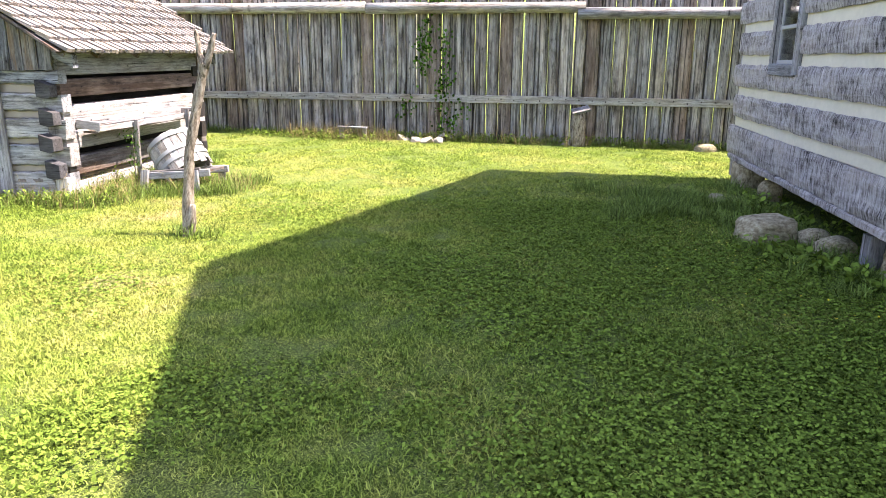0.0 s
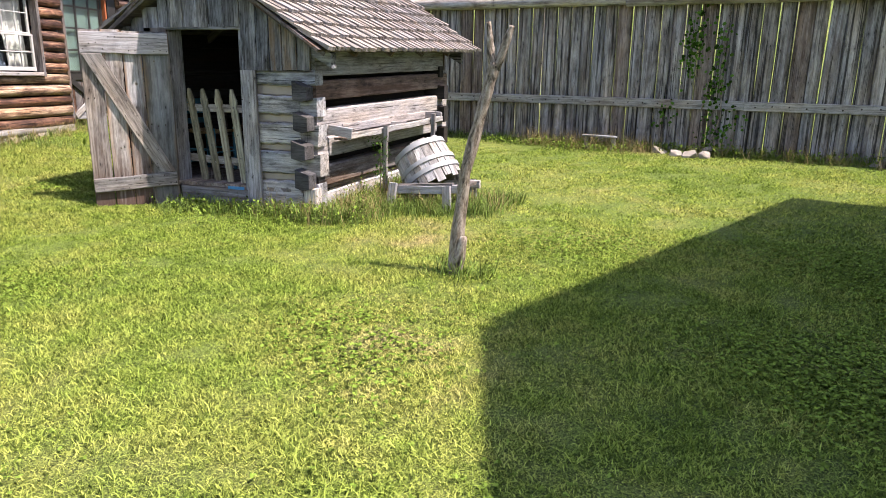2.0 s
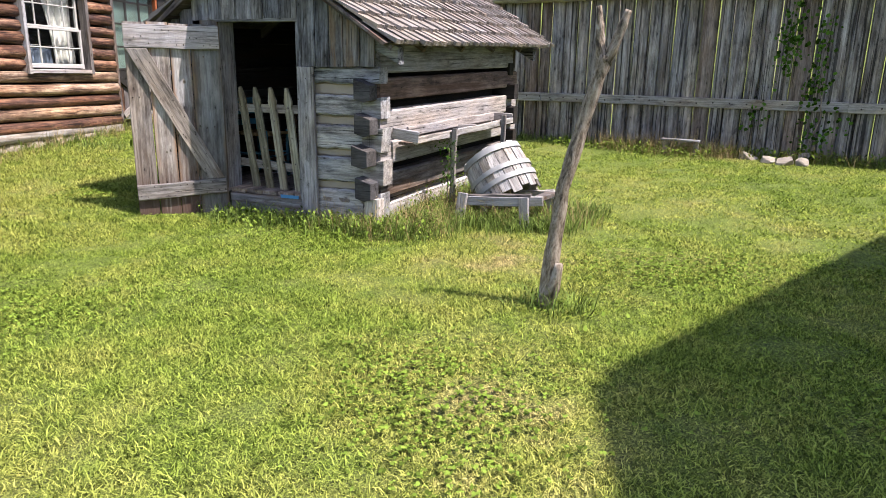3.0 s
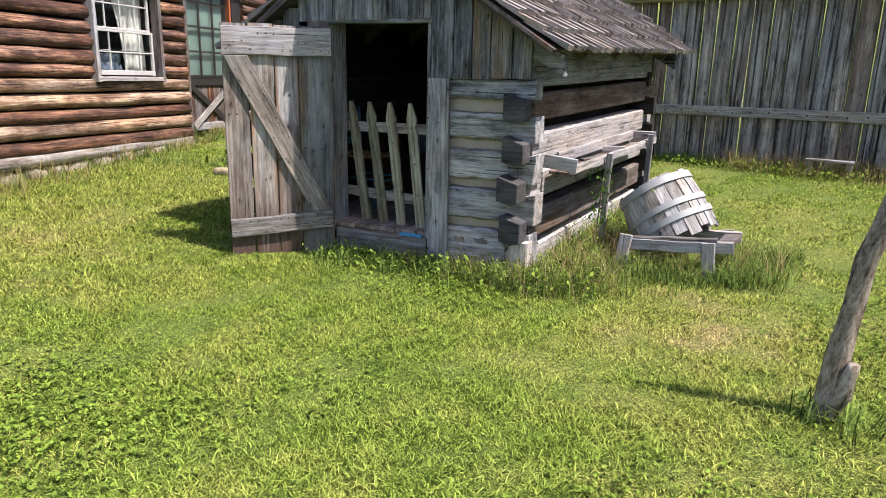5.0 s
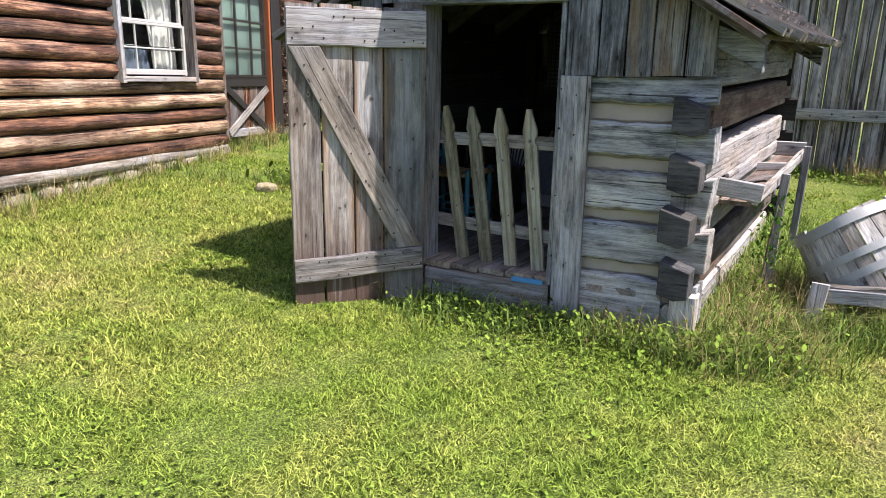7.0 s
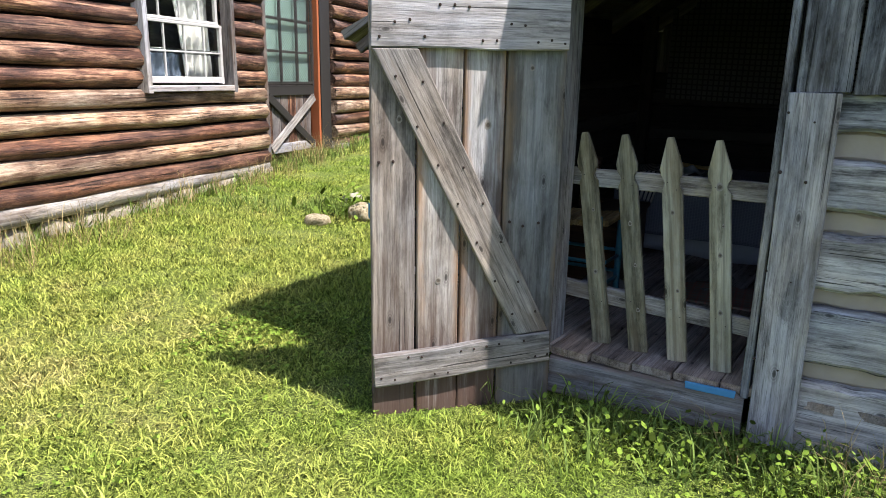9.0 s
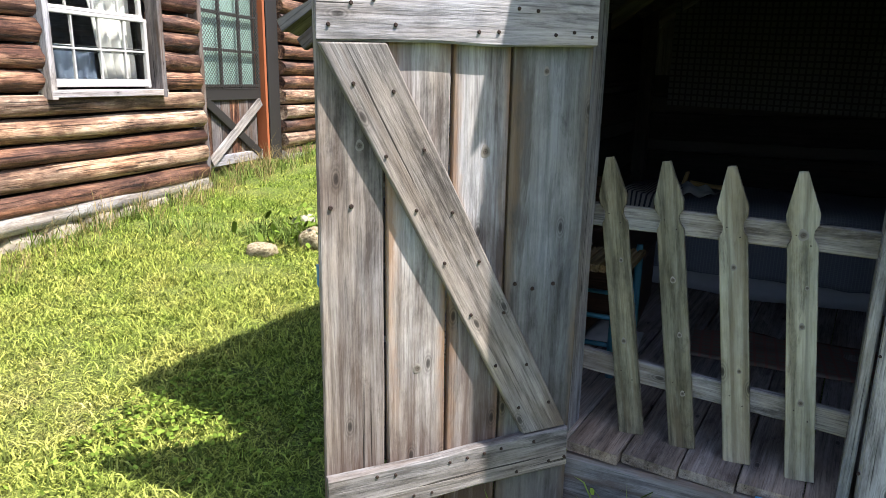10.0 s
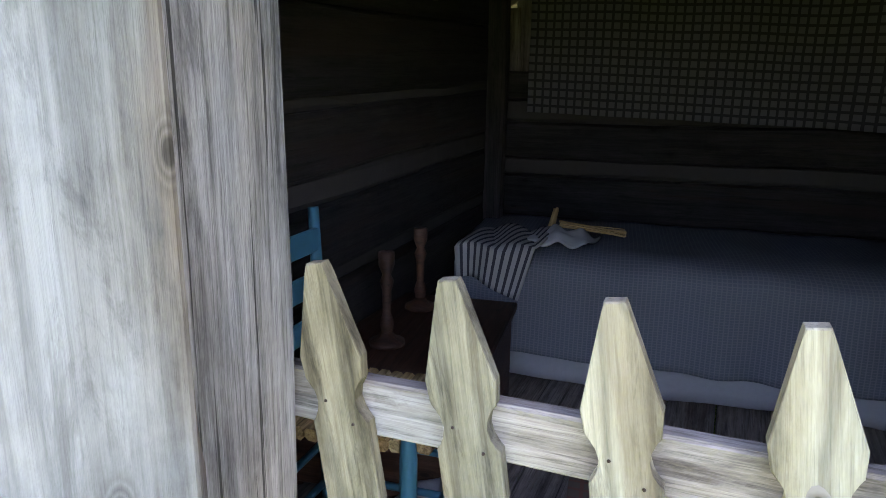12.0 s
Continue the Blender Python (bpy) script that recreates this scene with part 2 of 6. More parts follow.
def hewn_mat():
    """Adzed, deeply checked grey logs."""
    w = Nodes("hewn_log_wood", 0.9)
    long = w.noise(w.coords((2.0, 14, 14)), 1.0, 5.0, 0.65, 1.0)
    chop = w.noise(w.coords((36, 7, 9)), 1.0, 5.0, 0.7, 0.8)
    big = w.noise(w.coords((1.6, 3, 3)), 1.0, 4.0, 0.6)
    t = w.math("ADD", w.math("MULTIPLY", long, 0.2), w.math("ADD", w.math("MULTIPLY", chop, 0.55), w.math("MULTIPLY", big, 0.25)))
    col = w.ramp(t, [(0.39, (0.035, 0.03, 0.03)), (0.45, (0.20, 0.175, 0.172)), (0.53, (0.42, 0.39, 0.39)), (0.66, (0.62, 0.59, 0.59))])
    col = w.mix(w.math("MULTIPLY", w.ramp(big, [(0.5, g3(0)), (0.66, g3(1))]), 0.3), col, (0.30, 0.22, 0.17))
    w.bump(t, 1.0, 0.03)
    return w.out(col)


M_HEWN = hewn_mat()


def plain(name, col, rough=0.6, metal=0.0, spec=0.4, scale=40.0, amount=0.25, bump=0.15):
    p = Nodes(name, rough)
    nz = p.noise(p.coords((scale, scale, scale)), 1.0, 4.0)
    big = p.noise(p.coords((scale / 9, scale / 9, scale / 9)), 1.0, 3.0)
    v = p.math("ADD", p.math("MULTIPLY", p.math("ADD", nz, big), amount), 1.0 - amount)
    hsv = p.n("ShaderNodeHueSaturation")
    hsv.inputs["Color"].default_value = (*col, 1)
    p.link(v, hsv.inputs["Value"])
    p.b.inputs["Metallic"].default_value = metal
    p.b.inputs["Specular IOR Level"].default_value = spec
    p.bump(nz, bump, 0.004)
    return p.out(hsv.outputs[0])


M_CHINK = plain("lime_chinking", (0.345, 0.298, 0.248), 0.95, scale=14, amount=0.3, bump=0.8)
# inside chinking, darkened so its colour carries the room's shade
M_CHINK_SHADE = plain("shaded_chinking", (0.042, 0.038, 0.036), 0.95, scale=12, amount=0.4, bump=0.8)
M_CHINK2 = plain("cream_chinking", (0.62, 0.575, 0.47), 0.95, scale=16, amount=0.25, bump=0.6)
M_NAIL = plain("rusty_iron", (0.05, 0.035, 0.03), 0.7, 0.6)
M_BLUE = plain("blue_paint", (0.05, 0.22, 0.42), 0.6, scale=30)
M_TEAL = plain("teal_paint", (0.035, 0.15, 0.21), 0.55, scale=25)
M_WHITE = plain("white_paint", (0.37, 0.365, 0.355), 0.6, scale=20, amount=0.2)
M_BLACK = plain("dark_paint", (0.02, 0.018, 0.017), 0.6)
M_ORANGE = plain("rust_orange_trim", (0.30, 0.085, 0.03), 0.7)
M_STAVE = wood("bleached_stave_wood", (0.45, 0.435, 0.425), (0.325, 0.31, 0.30), (0.135, 0.126, 0.12), stain=(0.12, 0.10, 0.088), stain_amount=0.5, vary=0.5, rotten=0.75, crack_at=0.36)
M_HOOP = plain("grey_hoop", (0.30, 0.31, 0.32), 0.55, 0.15, scale=25, amount=0.3)
M_IRON = plain("dull_iron", (0.10, 0.09, 0.085), 0.5, 0.7)


def rock_mat():
    r = Nodes("field_stone", 0.9)
    a = r.noise(r.coords((6, 6, 6)), 1.0, 6.0)
    c = r.noise(r.coords((45, 45, 45)), 1.0, 4.0)
    col = r.ramp(a, [(0.32, (0.15, 0.118, 0.07)), (0.5, (0.34, 0.282, 0.18)), (0.68, (0.52, 0.465, 0.33))])
    col = r.mix(0.5, col, r.ramp(c, [(0.35, g3(0.5)), (0.65, g3(1.1))]), "MULTIPLY")
    r.bump(r.math("ADD", a, r.math("MULTIPLY", c, 0.3)), 0.8, 0.02)
    return r.out(col)


M_ROCK = rock_mat()
M_FOUND = plain("cream_foundation_stone", (0.27, 0.24, 0.195), 0.95, scale=22, amount=0.5, bump=0.9)
M_RUBBLE = plain("pale_rubble", (0.28, 0.25, 0.215), 0.95, scale=22, amount=0.5, bump=0.9)


def lawn_colour(k, tone):
    """Green with dry patches laid over the plan; tone: a value socket for single blades."""
    pos = k.n("ShaderNodeNewGeometry")
    mp = k.n("ShaderNodeMapping")
    k.link(pos.outputs["Position"], mp.inputs["Vector"])
    mp.inputs["Scale"].default_value = (0.55, 0.55, 0.0)
    patch = k.noise(mp.outputs[0], 1.0, 5.0, 0.62)
    mp2 = k.n("ShaderNodeMapping")
    k.link(pos.outputs["Position"], mp2.inputs["Vector"])
    mp2.inputs["Scale"].default_value = (3.1, 3.1, 0.0)
    small = k.noise(mp2.outputs[0], 1.0, 3.0, 0.6)
    both = k.math("ADD", k.math("MULTIPLY", patch, 0.62), k.math("MULTIPLY", small, 0.38))
    for cx, cy, size, amount in ((-2.75, 6.85, 1.25, 0.10), (-2.3, 4.6, 1.0, 0.06), (-6.6, 5.6, 1.3, 0.04), (-2.8, 3.6, 2.2, 0.08), (-8.4, 7.4, 3.2, 0.09), (-2.2, 8.6, 2.5, 0.09)):
        dist = k.n("ShaderNodeVectorMath")
        dist.operation = "DISTANCE"
        flat = k.n("ShaderNodeVectorMath")
        flat.operation = "MULTIPLY"
        flat.inputs[1].default_value = (1, 1, 0)
        k.link(pos.outputs["Position"], flat.inputs[0])
        k.link(flat.outputs[0], dist.inputs[0])
        dist.inputs[1].default_value = (cx, cy, 0)
        near = k.math("MAXIMUM", k.math("SUBTRACT", 1.0, k.math("DIVIDE", dist.outputs["Value"], size)), 0.0)
        both = k.math("ADD", both, k.math("MULTIPLY", near, amount))
    col = k.ramp(both, [(0.34, (0.142, 0.222, 0.034)), (0.48, (0.24, 0.322, 0.062)), (0.63, (0.355, 0.382, 0.102)), (0.76, (0.48, 0.40, 0.19))])
    if tone:
        col = k.mix(0.85, col, k.ramp(tone, [(0.0, (0.06, 0.09, 0.06)), (0.28, (0.26, 0.32, 0.25)), (0.5, (0.78, 0.82, 0.72)), (0.75, (1.2, 1.18, 1.12)), (1.0, (1.8, 1.7, 1.75))]), "MULTIPLY")
    return col


def leaf_mat(name, tint=None, through_light=0.25, rough=0.6):
    k = Nodes(name, rough)
    geo = k.n("ShaderNodeNewGeometry")
    if tint is None:
        col = lawn_colour(k, geo.outputs["Random Per Island"])
    else:
        col = k.ramp(geo.outputs["Random Per Island"], [(0.0, tuple(c * 0.2 for c in tint)), (0.5, tuple(c * 0.85 for c in tint)), (0.85, tuple(c * 1.3 for c in tint)), (1.0, tuple(min(0.8, c * 1.5) for c in tint))])
    k.b.inputs["Specular IOR Level"].default_value = 0.03
    k.link(col, k.b.inputs["Base Color"])
    tr = k.n("ShaderNodeBsdfTranslucent")
    k.link(col, tr.inputs["Color"])
    ms = k.n("ShaderNodeMixShader", Fac=through_light)
    k.link(k.b.outputs[0], ms.inputs[1])
    k.link(tr.outputs[0], ms.inputs[2])
    k.link(ms.outputs[0], k.t.nodes["Material Output"].inputs[0])
    return k.m


M_GRASS = leaf_mat("grass_blades")
M_CLOVER = leaf_mat("clover_leaves", (0.155, 0.235, 0.036), 0.22, 0.6)
M_WEED = leaf_mat("tall_weeds", (0.185, 0.265, 0.065))
M_STRAW = leaf_mat("dry_seed_heads", (0.34, 0.27, 0.13))
M_VINE = leaf_mat("vine_leaves", (0.07, 0.16, 0.025))


def ground_mat():
    k = Nodes("lawn_soil", 0.95)
    col = lawn_colour(k, None)
    pos = k.n("ShaderNodeNewGeometry")
    grain = k.noise(pos.outputs["Position"], 110.0, 3.0, 0.6, 0.8)
    col = k.mix(0.95, col, k.ramp(grain, [(0.38, (0.05, 0.06, 0.04)), (0.5, (0.30, 0.33, 0.26)), (0.64, (0.95, 0.95, 0.85))]), "MULTIPLY")
    k.bump(grain, 0.8, 0.02)
    return k.out(col)


M_GROUND = ground_mat()


# ---- building helpers ----
WORLD_OF = {}


def thing(name, x, y, z, label, category, group="", kind="", rz=0):
    ob = new(name)
    m = pose(x, y, z, 0, 0, rz)
    ob.matrix_basis = m
    WORLD_OF[ob.name] = m
    ob.empty_display_size = 0.1
    return tagged(ob, label, category, group, kind)


def put(name, mesh, mat, parent=None, m=None, label=""):
    if mat and not mesh.materials:
        mesh.materials.append(mat)
    ob = new(name, mesh)
    ob.matrix_basis = m or Matrix()
    WORLD_OF[ob.name] = ob.matrix_basis.copy()
    if parent:
        ob.parent = parent
        ob.matrix_parent_inverse = WORLD_OF[parent.name].inverted()
    if label:
        tagged(ob, label)
    return ob


def mesh_of(name, verts, faces, smooth=False):
    me = bpy.data.meshes.new(name)
    me.from_pydata([tuple(v) for v in verts], [], faces)
    me.update()
    if smooth:
        me.polygons.foreach_set("use_smooth", [True] * len(me.polygons))
    return me


def part(name, bm, mat, parent=None, label="", m=None, smooth=False):
    me = bpy.data.meshes.new(name)
    bmesh.ops.recalc_face_normals(bm, faces=bm.faces[:])
    bm.to_mesh(me)
    bm.free()
    if smooth:
        me.polygons.foreach_set("use_smooth", [True] * len(me.polygons))
    return put(name, me, mat, parent, m, label)


def along(a, b, nrm=(0, 0, 1)):
    """A frame at a with x towards b and z near nrm."""
    a, b = Vector(a), Vector(b)
    x = (b - a).normalized()
    z = Vector(nrm)
    z = (z - x * z.dot(x)).normalized()
    y = z.cross(x)
    m = Matrix((x, y, z)).transposed().to_4x4()
    m.translation = a
    return m, (b - a).length


RND = random.Random(7)


def sweep(ring, length, seg, wob=0.0, grow=None, ends=0.0):
    """Verts and faces of a closed cross-section carried along x."""
    n = len(ring)
    verts, faces = [], []
    for i in range(seg + 1):
        f = i / seg
        sy, sz = RND.uniform(-wob, wob), RND.uniform(-wob, wob)
        k = grow(f) if grow else 1.0
        for y, z in ring:
            e = RND.uniform(-ends, ends) if i in (0, seg) else 0.0
            verts.append((length * f + e, y * k + sy + RND.uniform(-wob, wob) * 0.4, z * k + sz * 0.4 + RND.uniform(-wob, wob) * 0.3))
    for i in range(seg):
        for j in range(n):
            a, b = i * n + j, i * n + (j + 1) % n
            faces.append((a, b, b + n, a + n))
    faces.append(tuple(range(n - 1, -1, -1)))
    faces.append(tuple(seg * n + j for j in range(n)))
    return verts, faces


def rect(w, t, c=0.006):
    c = min(c, w / 4, t / 4)
    a, b = w / 2, t / 2
    return [(-a + c, -b), (a - c, -b), (a, -b + c), (a, b - c), (a - c, b), (-a + c, b), (-a, b - c), (-a, -b + c)]


def board(name, parent, a, b, w, t, nrm, mat, seg=2, wob=0.003, bevel=0.006, label="", ends=0.003):
    """A sawn or hewn piece from a to b (middle line), w across, t thick along nrm."""
    m, length = along(a, b, nrm)
    v, f = sweep(rect(w, t, bevel), length, seg, wob, None, ends)
    return put(name, mesh_of(name, v, f), mat, parent, m, label)


def log(name, parent, a, b, r0, r1, mat, n=10, seg=6, wob=0.006, lump=0.06, label="", nrm=(0, 0, 1)):
    m, length = along(a, b, nrm)
    ring = [(math.cos(2 * math.pi * j / n) * (1 + RND.uniform(-lump, lump)), math.sin(2 * math.pi * j / n) * (1 + RND.uniform(-lump, lump))) for j in range(n)]
    v, f = sweep([(y * r0, z * r0) for y, z in ring], length, seg, wob, lambda q: 1 + (r1 / r0 - 1) * q, 0.006)
    me = mesh_of(name, v, f, True)
    me.polygons[len(me.polygons) - 1].use_smooth = False
    me.polygons[len(me.polygons) - 2].use_smooth = False
    return put(name, me, mat, parent, m, label)


def ground_z(x, y):
    """Height of the lawn: it rises gently to the fence and to the log house."""
    s = np.maximum(np.asarray(y, float) - 2.5, 0.0)
    s = np.minimum(s, 12.0)
    z = 0.022 * s + 0.0025 * s * s
    z = z + 0.07 * np.clip(-np.asarray(x, float) - 5.6, 0.0, 5.0)
    far = np.maximum(np.asarray(y, float) - 17.0, 0.0)
    z = z + np.minimum(far * 0.28, 16.0)
    return z


def gz(x, y):
    return float(ground_z(x, y))


# ---- ground ----
def build_ground():
    inner = np.concatenate([np.linspace(-14, 10, 97)])
    outer = np.array([15, 20, 28, 40, 60, 100, 200, 400, 800, 1500.0])
    xs = np.concatenate([-outer[::-1], inner, outer])
    inner_y = np.linspace(-4, 17, 85)
    ys = np.concatenate([-np.array([1500.0, 700, 300, 120, 60, 30, 15, 8]), inner_y, [20, 26, 34, 44, 56, 70, 90, 140, 250, 500, 1500.0]])
    gx, gy = np.meshgrid(xs, ys)
    rng = np.random.default_rng(3)
    zz = ground_z(gx, gy) + rng.normal(0, 0.006, gx.shape)
    nx, ny = len(xs), len(ys)
    verts = np.stack([gx.ravel(), gy.ravel(), zz.ravel()], 1)
    i = np.arange(nx * ny).reshape(ny, nx)
    faces = np.stack([i[:-1, :-1].ravel(), i[:-1, 1:].ravel(), i[1:, 1:].ravel(), i[1:, :-1].ravel()], 1)
    me = mesh_of("ground", verts.tolist(), faces.tolist(), True)
    tagged(put("ground", me, M_GROUND), "gently sloping mown lawn with dry straw-coloured patches", "ground", kind="structure")


build_ground()

# ---- shed frame ----
SO, SU, SV = Vector((-4.08, 7.31, 0)), Vector((1, -0.04, 0)), Vector((0.153, 0.988, 0.035))
FRONT, SIDE = (-0.04, -1, 0), (0.988, -0.153, 0)


def S(u, v, z):
    p = SO + SU * u + SV * v
    return Vector((p.x, p.y, p.z + z))


shed = thing("log_shed", -5.2, 8.8, gz(-5.2, 7.2), "small weathered grey log shed with shake roof and open plank door", "shed")
U0, VB = -2.30, 2.95       # left wall, back wall


def dovetail(name, outline, va, vb, mat, label):
    """Hewn log end: an outline in the wall's plane, drawn out from va to vb, with worn edges."""
    bm = bmesh.new()
    o = S(outline[0][0], va, outline[0][1])
    rings = [[bm.verts.new(S(u, v, z) - o) for u, z in outline] for v in (va, vb)]
    bm.faces.new(rings[0])
    bm.faces.new(rings[1][::-1])
    for i in range(len(outline)):
        j = (i + 1) % len(outline)
        bm.faces.new((rings[0][i], rings[1][i], rings[1][j], rings[0][j]))
    bmesh.ops.recalc_face_normals(bm, faces=bm.faces[:])
    bmesh.ops.bevel(bm, geom=bm.edges[:], offset=0.006, segments=2, profile=0.6, affect="EDGES")
    return part(name, bm, mat, shed, label, Matrix.Translation(o))


# front and back walls: hewn logs with lime chinking between them
FRONT_LOGS = ((0.17, 0.475), (0.55, 0.77), (0.84, 1.05), (1.13, 1.31), (1.41, 1.55))
SIDE_LOGS = ((0.20, 0.36), (0.42, 0.63), (0.71, 0.91), (0.98, 1.18), (1.27, 1.46), (1.50, 1.76))
for z0, z1 in FRONT_LOGS:
    zc, h = (z0 + z1) / 2, z1 - z0
    stick = 0.075 if z1 < 1.4 else 0.0
    board("log", shed, S(-0.72, 0.08, zc), S(-0.175 if stick else 0.0, 0.08, zc), h, 0.16, FRONT, M_LOG, 8, 0.007, 0.016)
    if stick:
        dovetail("log_nose", ((-0.178, z0), (stick + RND.uniform(-0.065, -0.035), z0 - 0.012), (stick + RND.uniform(-0.065, -0.035), z1 - 0.006), (-0.178, z1 - 0.05)), 0.004, 0.155, M_LOG, "notched log end")
    board("log", shed, S(U0 - 0.08, 0.08, zc), S(-1.70, 0.08, zc), h, 0.16, FRONT, M_GREY, 4, 0.005, 0.012)
    board("log", shed, S(U0 - 0.08, VB - 0.08, zc), S(stick, VB - 0.08, zc), h, 0.16, FRONT, M_INNER_SHADE, 6, 0.006, 0.012)
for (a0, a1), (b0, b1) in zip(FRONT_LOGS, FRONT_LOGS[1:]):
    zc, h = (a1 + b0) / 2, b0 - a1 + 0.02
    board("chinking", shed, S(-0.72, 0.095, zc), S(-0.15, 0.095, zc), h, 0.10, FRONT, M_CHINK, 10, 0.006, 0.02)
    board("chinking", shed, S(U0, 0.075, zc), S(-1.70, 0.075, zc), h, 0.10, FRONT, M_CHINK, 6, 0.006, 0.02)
    board("chinking", shed, S(U0, VB - 0.08, zc), S(-0.1, VB - 0.08, zc), h, 0.09, FRONT, M_CHINK_SHADE, 8, 0.006, 0.02)
for z0, z1 in SIDE_LOGS:
    zc, h = (z0 + z1) / 2, z1 - z0
    v0, v1 = (-0.12, VB + 0.14) if z1 < 1.48 else (0.0, VB)
    # brown and dark logs: dark wood, with eave and trough shade in the colour
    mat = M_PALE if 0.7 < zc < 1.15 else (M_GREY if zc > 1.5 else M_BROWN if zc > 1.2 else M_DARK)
    if z1 > 0.4:
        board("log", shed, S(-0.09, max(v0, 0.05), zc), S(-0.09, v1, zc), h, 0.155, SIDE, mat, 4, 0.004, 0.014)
        if v0 < 0:
            e = RND.uniform(-0.012, 0.012)
            dovetail("end_grain", ((-0.17 + e, z0 + 0.02), (-0.075, z0 - 0.005), (-0.015 + e, z0 + 0.012), (-0.015 + e, z1 - 0.055), (-0.17 + e, z1 + RND.uniform(-0.01, 0.012))), v0 + RND.uniform(-0.03, 0.01), 0.0, M_CHAR, "dark checked log end")
    low = 0.006 if z1 > 1.7 else 0.0
    board("log", shed, S(U0 + 0.0, v0, zc), S(U0 + 0.0, v1, zc), h - low, 0.16, SIDE, M_INNER_SHADE, 7, 0.008, 0.014)
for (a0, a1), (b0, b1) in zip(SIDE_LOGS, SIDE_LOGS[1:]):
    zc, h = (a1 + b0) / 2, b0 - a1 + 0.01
    board("chinking", shed, S(U0, 0.1, zc), S(U0, VB - 0.1, zc), h, 0.10, SIDE, M_CHINK_SHADE, 12, 0.006, 0.02)
# unseen boards added behind the open log gaps to block daylight
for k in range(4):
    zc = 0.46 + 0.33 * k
    board("lining_board", shed, S(-0.205, 0.12, zc), S(-0.205, VB - 0.12, zc), 0.335, 0.02, SIDE, M_INNER_SHADE, 4, 0.0, 0.004)
# boards added under both eaves to stop light entering the shed
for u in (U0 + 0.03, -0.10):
    board("wall_plate", shed, S(u, 0.02, 1.835), S(u, VB - 0.02, 1.835), 0.155, 0.10, SIDE, M_INNER_SHADE, 4, 0.002, 0.01)
board("log", shed, S(-0.09, -0.02, 0.27), S(-0.09, VB, 0.27), 0.16, 0.12, SIDE, M_PALE, 6, 0.006, 0.014)
board("corner_block", shed, S(-0.04, -0.02, 0.10), S(-0.04, -0.02, 0.43), 0.14, 0.12, FRONT, M_PALE, 2, 0.004, 0.01)

# gable boards
RZ, RU, EAVE_U, EAVE_Z = 2.64, -1.15, 0.25, 1.73
SLOPE = (RZ - EAVE_Z) / (EAVE_U - RU)


def roof_z(u):
    return RZ - abs(u - RU) * SLOPE


GABLE_EDGES = (-2.36, -2.19, -2.06, -1.91, -1.72, -1.58, -1.42, -1.25, -1.12, -0.95, -0.77, -0.593, -0.455, -0.315, -0.157, -0.015)
for gi, (u, u1) in enumerate(zip(GABLE_EDGES, GABLE_EDGES[1:])):
    c, w = (u + u1) / 2, u1 - u
    z0 = 1.955 if -1.86 < c < -0.80 else 1.552
    z1 = min(roof_z(u), roof_z(u1))
    board("gable_board", shed, S(c, -0.025 - 0.004 * (gi % 2), z0 + RND.uniform(-0.006, 0.006)), S(c, -0.025 - 0.004 * (gi % 2), z1), w - 0.008, 0.024, FRONT, M_GABLE_STAINED if c > -0.5 else M_GABLE, 3, 0.002, 0.004)
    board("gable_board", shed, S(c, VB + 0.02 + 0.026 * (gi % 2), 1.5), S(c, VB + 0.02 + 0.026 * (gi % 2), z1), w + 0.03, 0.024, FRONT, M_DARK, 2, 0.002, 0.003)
# door frame
board("door_jamb", shed, S(-0.690, -0.03, 0.20), S(-0.700, -0.03, 1.55), 0.165, 0.035, FRONT, M_GREY, 5, 0.003, 0.005)
board("door_jamb", shed, S(-1.735, -0.012, 0.20), S(-1.735, -0.012, 1.95), 0.20, 0.035, FRONT, M_JAMB, 5, 0.003, 0.005)
board("door_jamb", shed, S(-0.80, 0.085, 0.36), S(-0.80, 0.085, 1.95), 0.19, 0.03, SIDE, M_GABLE, 5, 0.003, 0.005)
board("door_jamb", shed, S(-1.65, 0.085, 0.36), S(-1.65, 0.085, 1.95), 0.19, 0.03, SIDE, M_GREY, 5, 0.003, 0.005)
board("lintel", shed, S(-1.78, 0.02, 1.955), S(-0.64, 0.02, 1.955), 0.05, 0.10, FRONT, M_GREY, 3, 0.003, 0.005)
# sill and floor planks
board("door_sill", shed, S(-1.62, 0.03, 0.27), S(-0.80, 0.03, 0.27), 0.18, 0.08, FRONT, M_JAMB, 4, 0.004, 0.012)
u = U0 + 0.08
while u < -0.2:
    w = RND.uniform(0.17, 0.24)
    board("floor_plank", shed, S(u + w / 2, 0.0, 0.385), S(u + w / 2, VB - 0.1, 0.335), w - 0.006, 0.035, (0, 0, 1), M_FLOORW, 3, 0.002, 0.004)
    u += w
board("blue_strip", shed, S(-1.02, -0.022, 0.372), S(-0.83, -0.022, 0.372), 0.03, 0.012, FRONT, M_BLUE, 2, 0.001, 0.002, "blue painted strip on the sill")

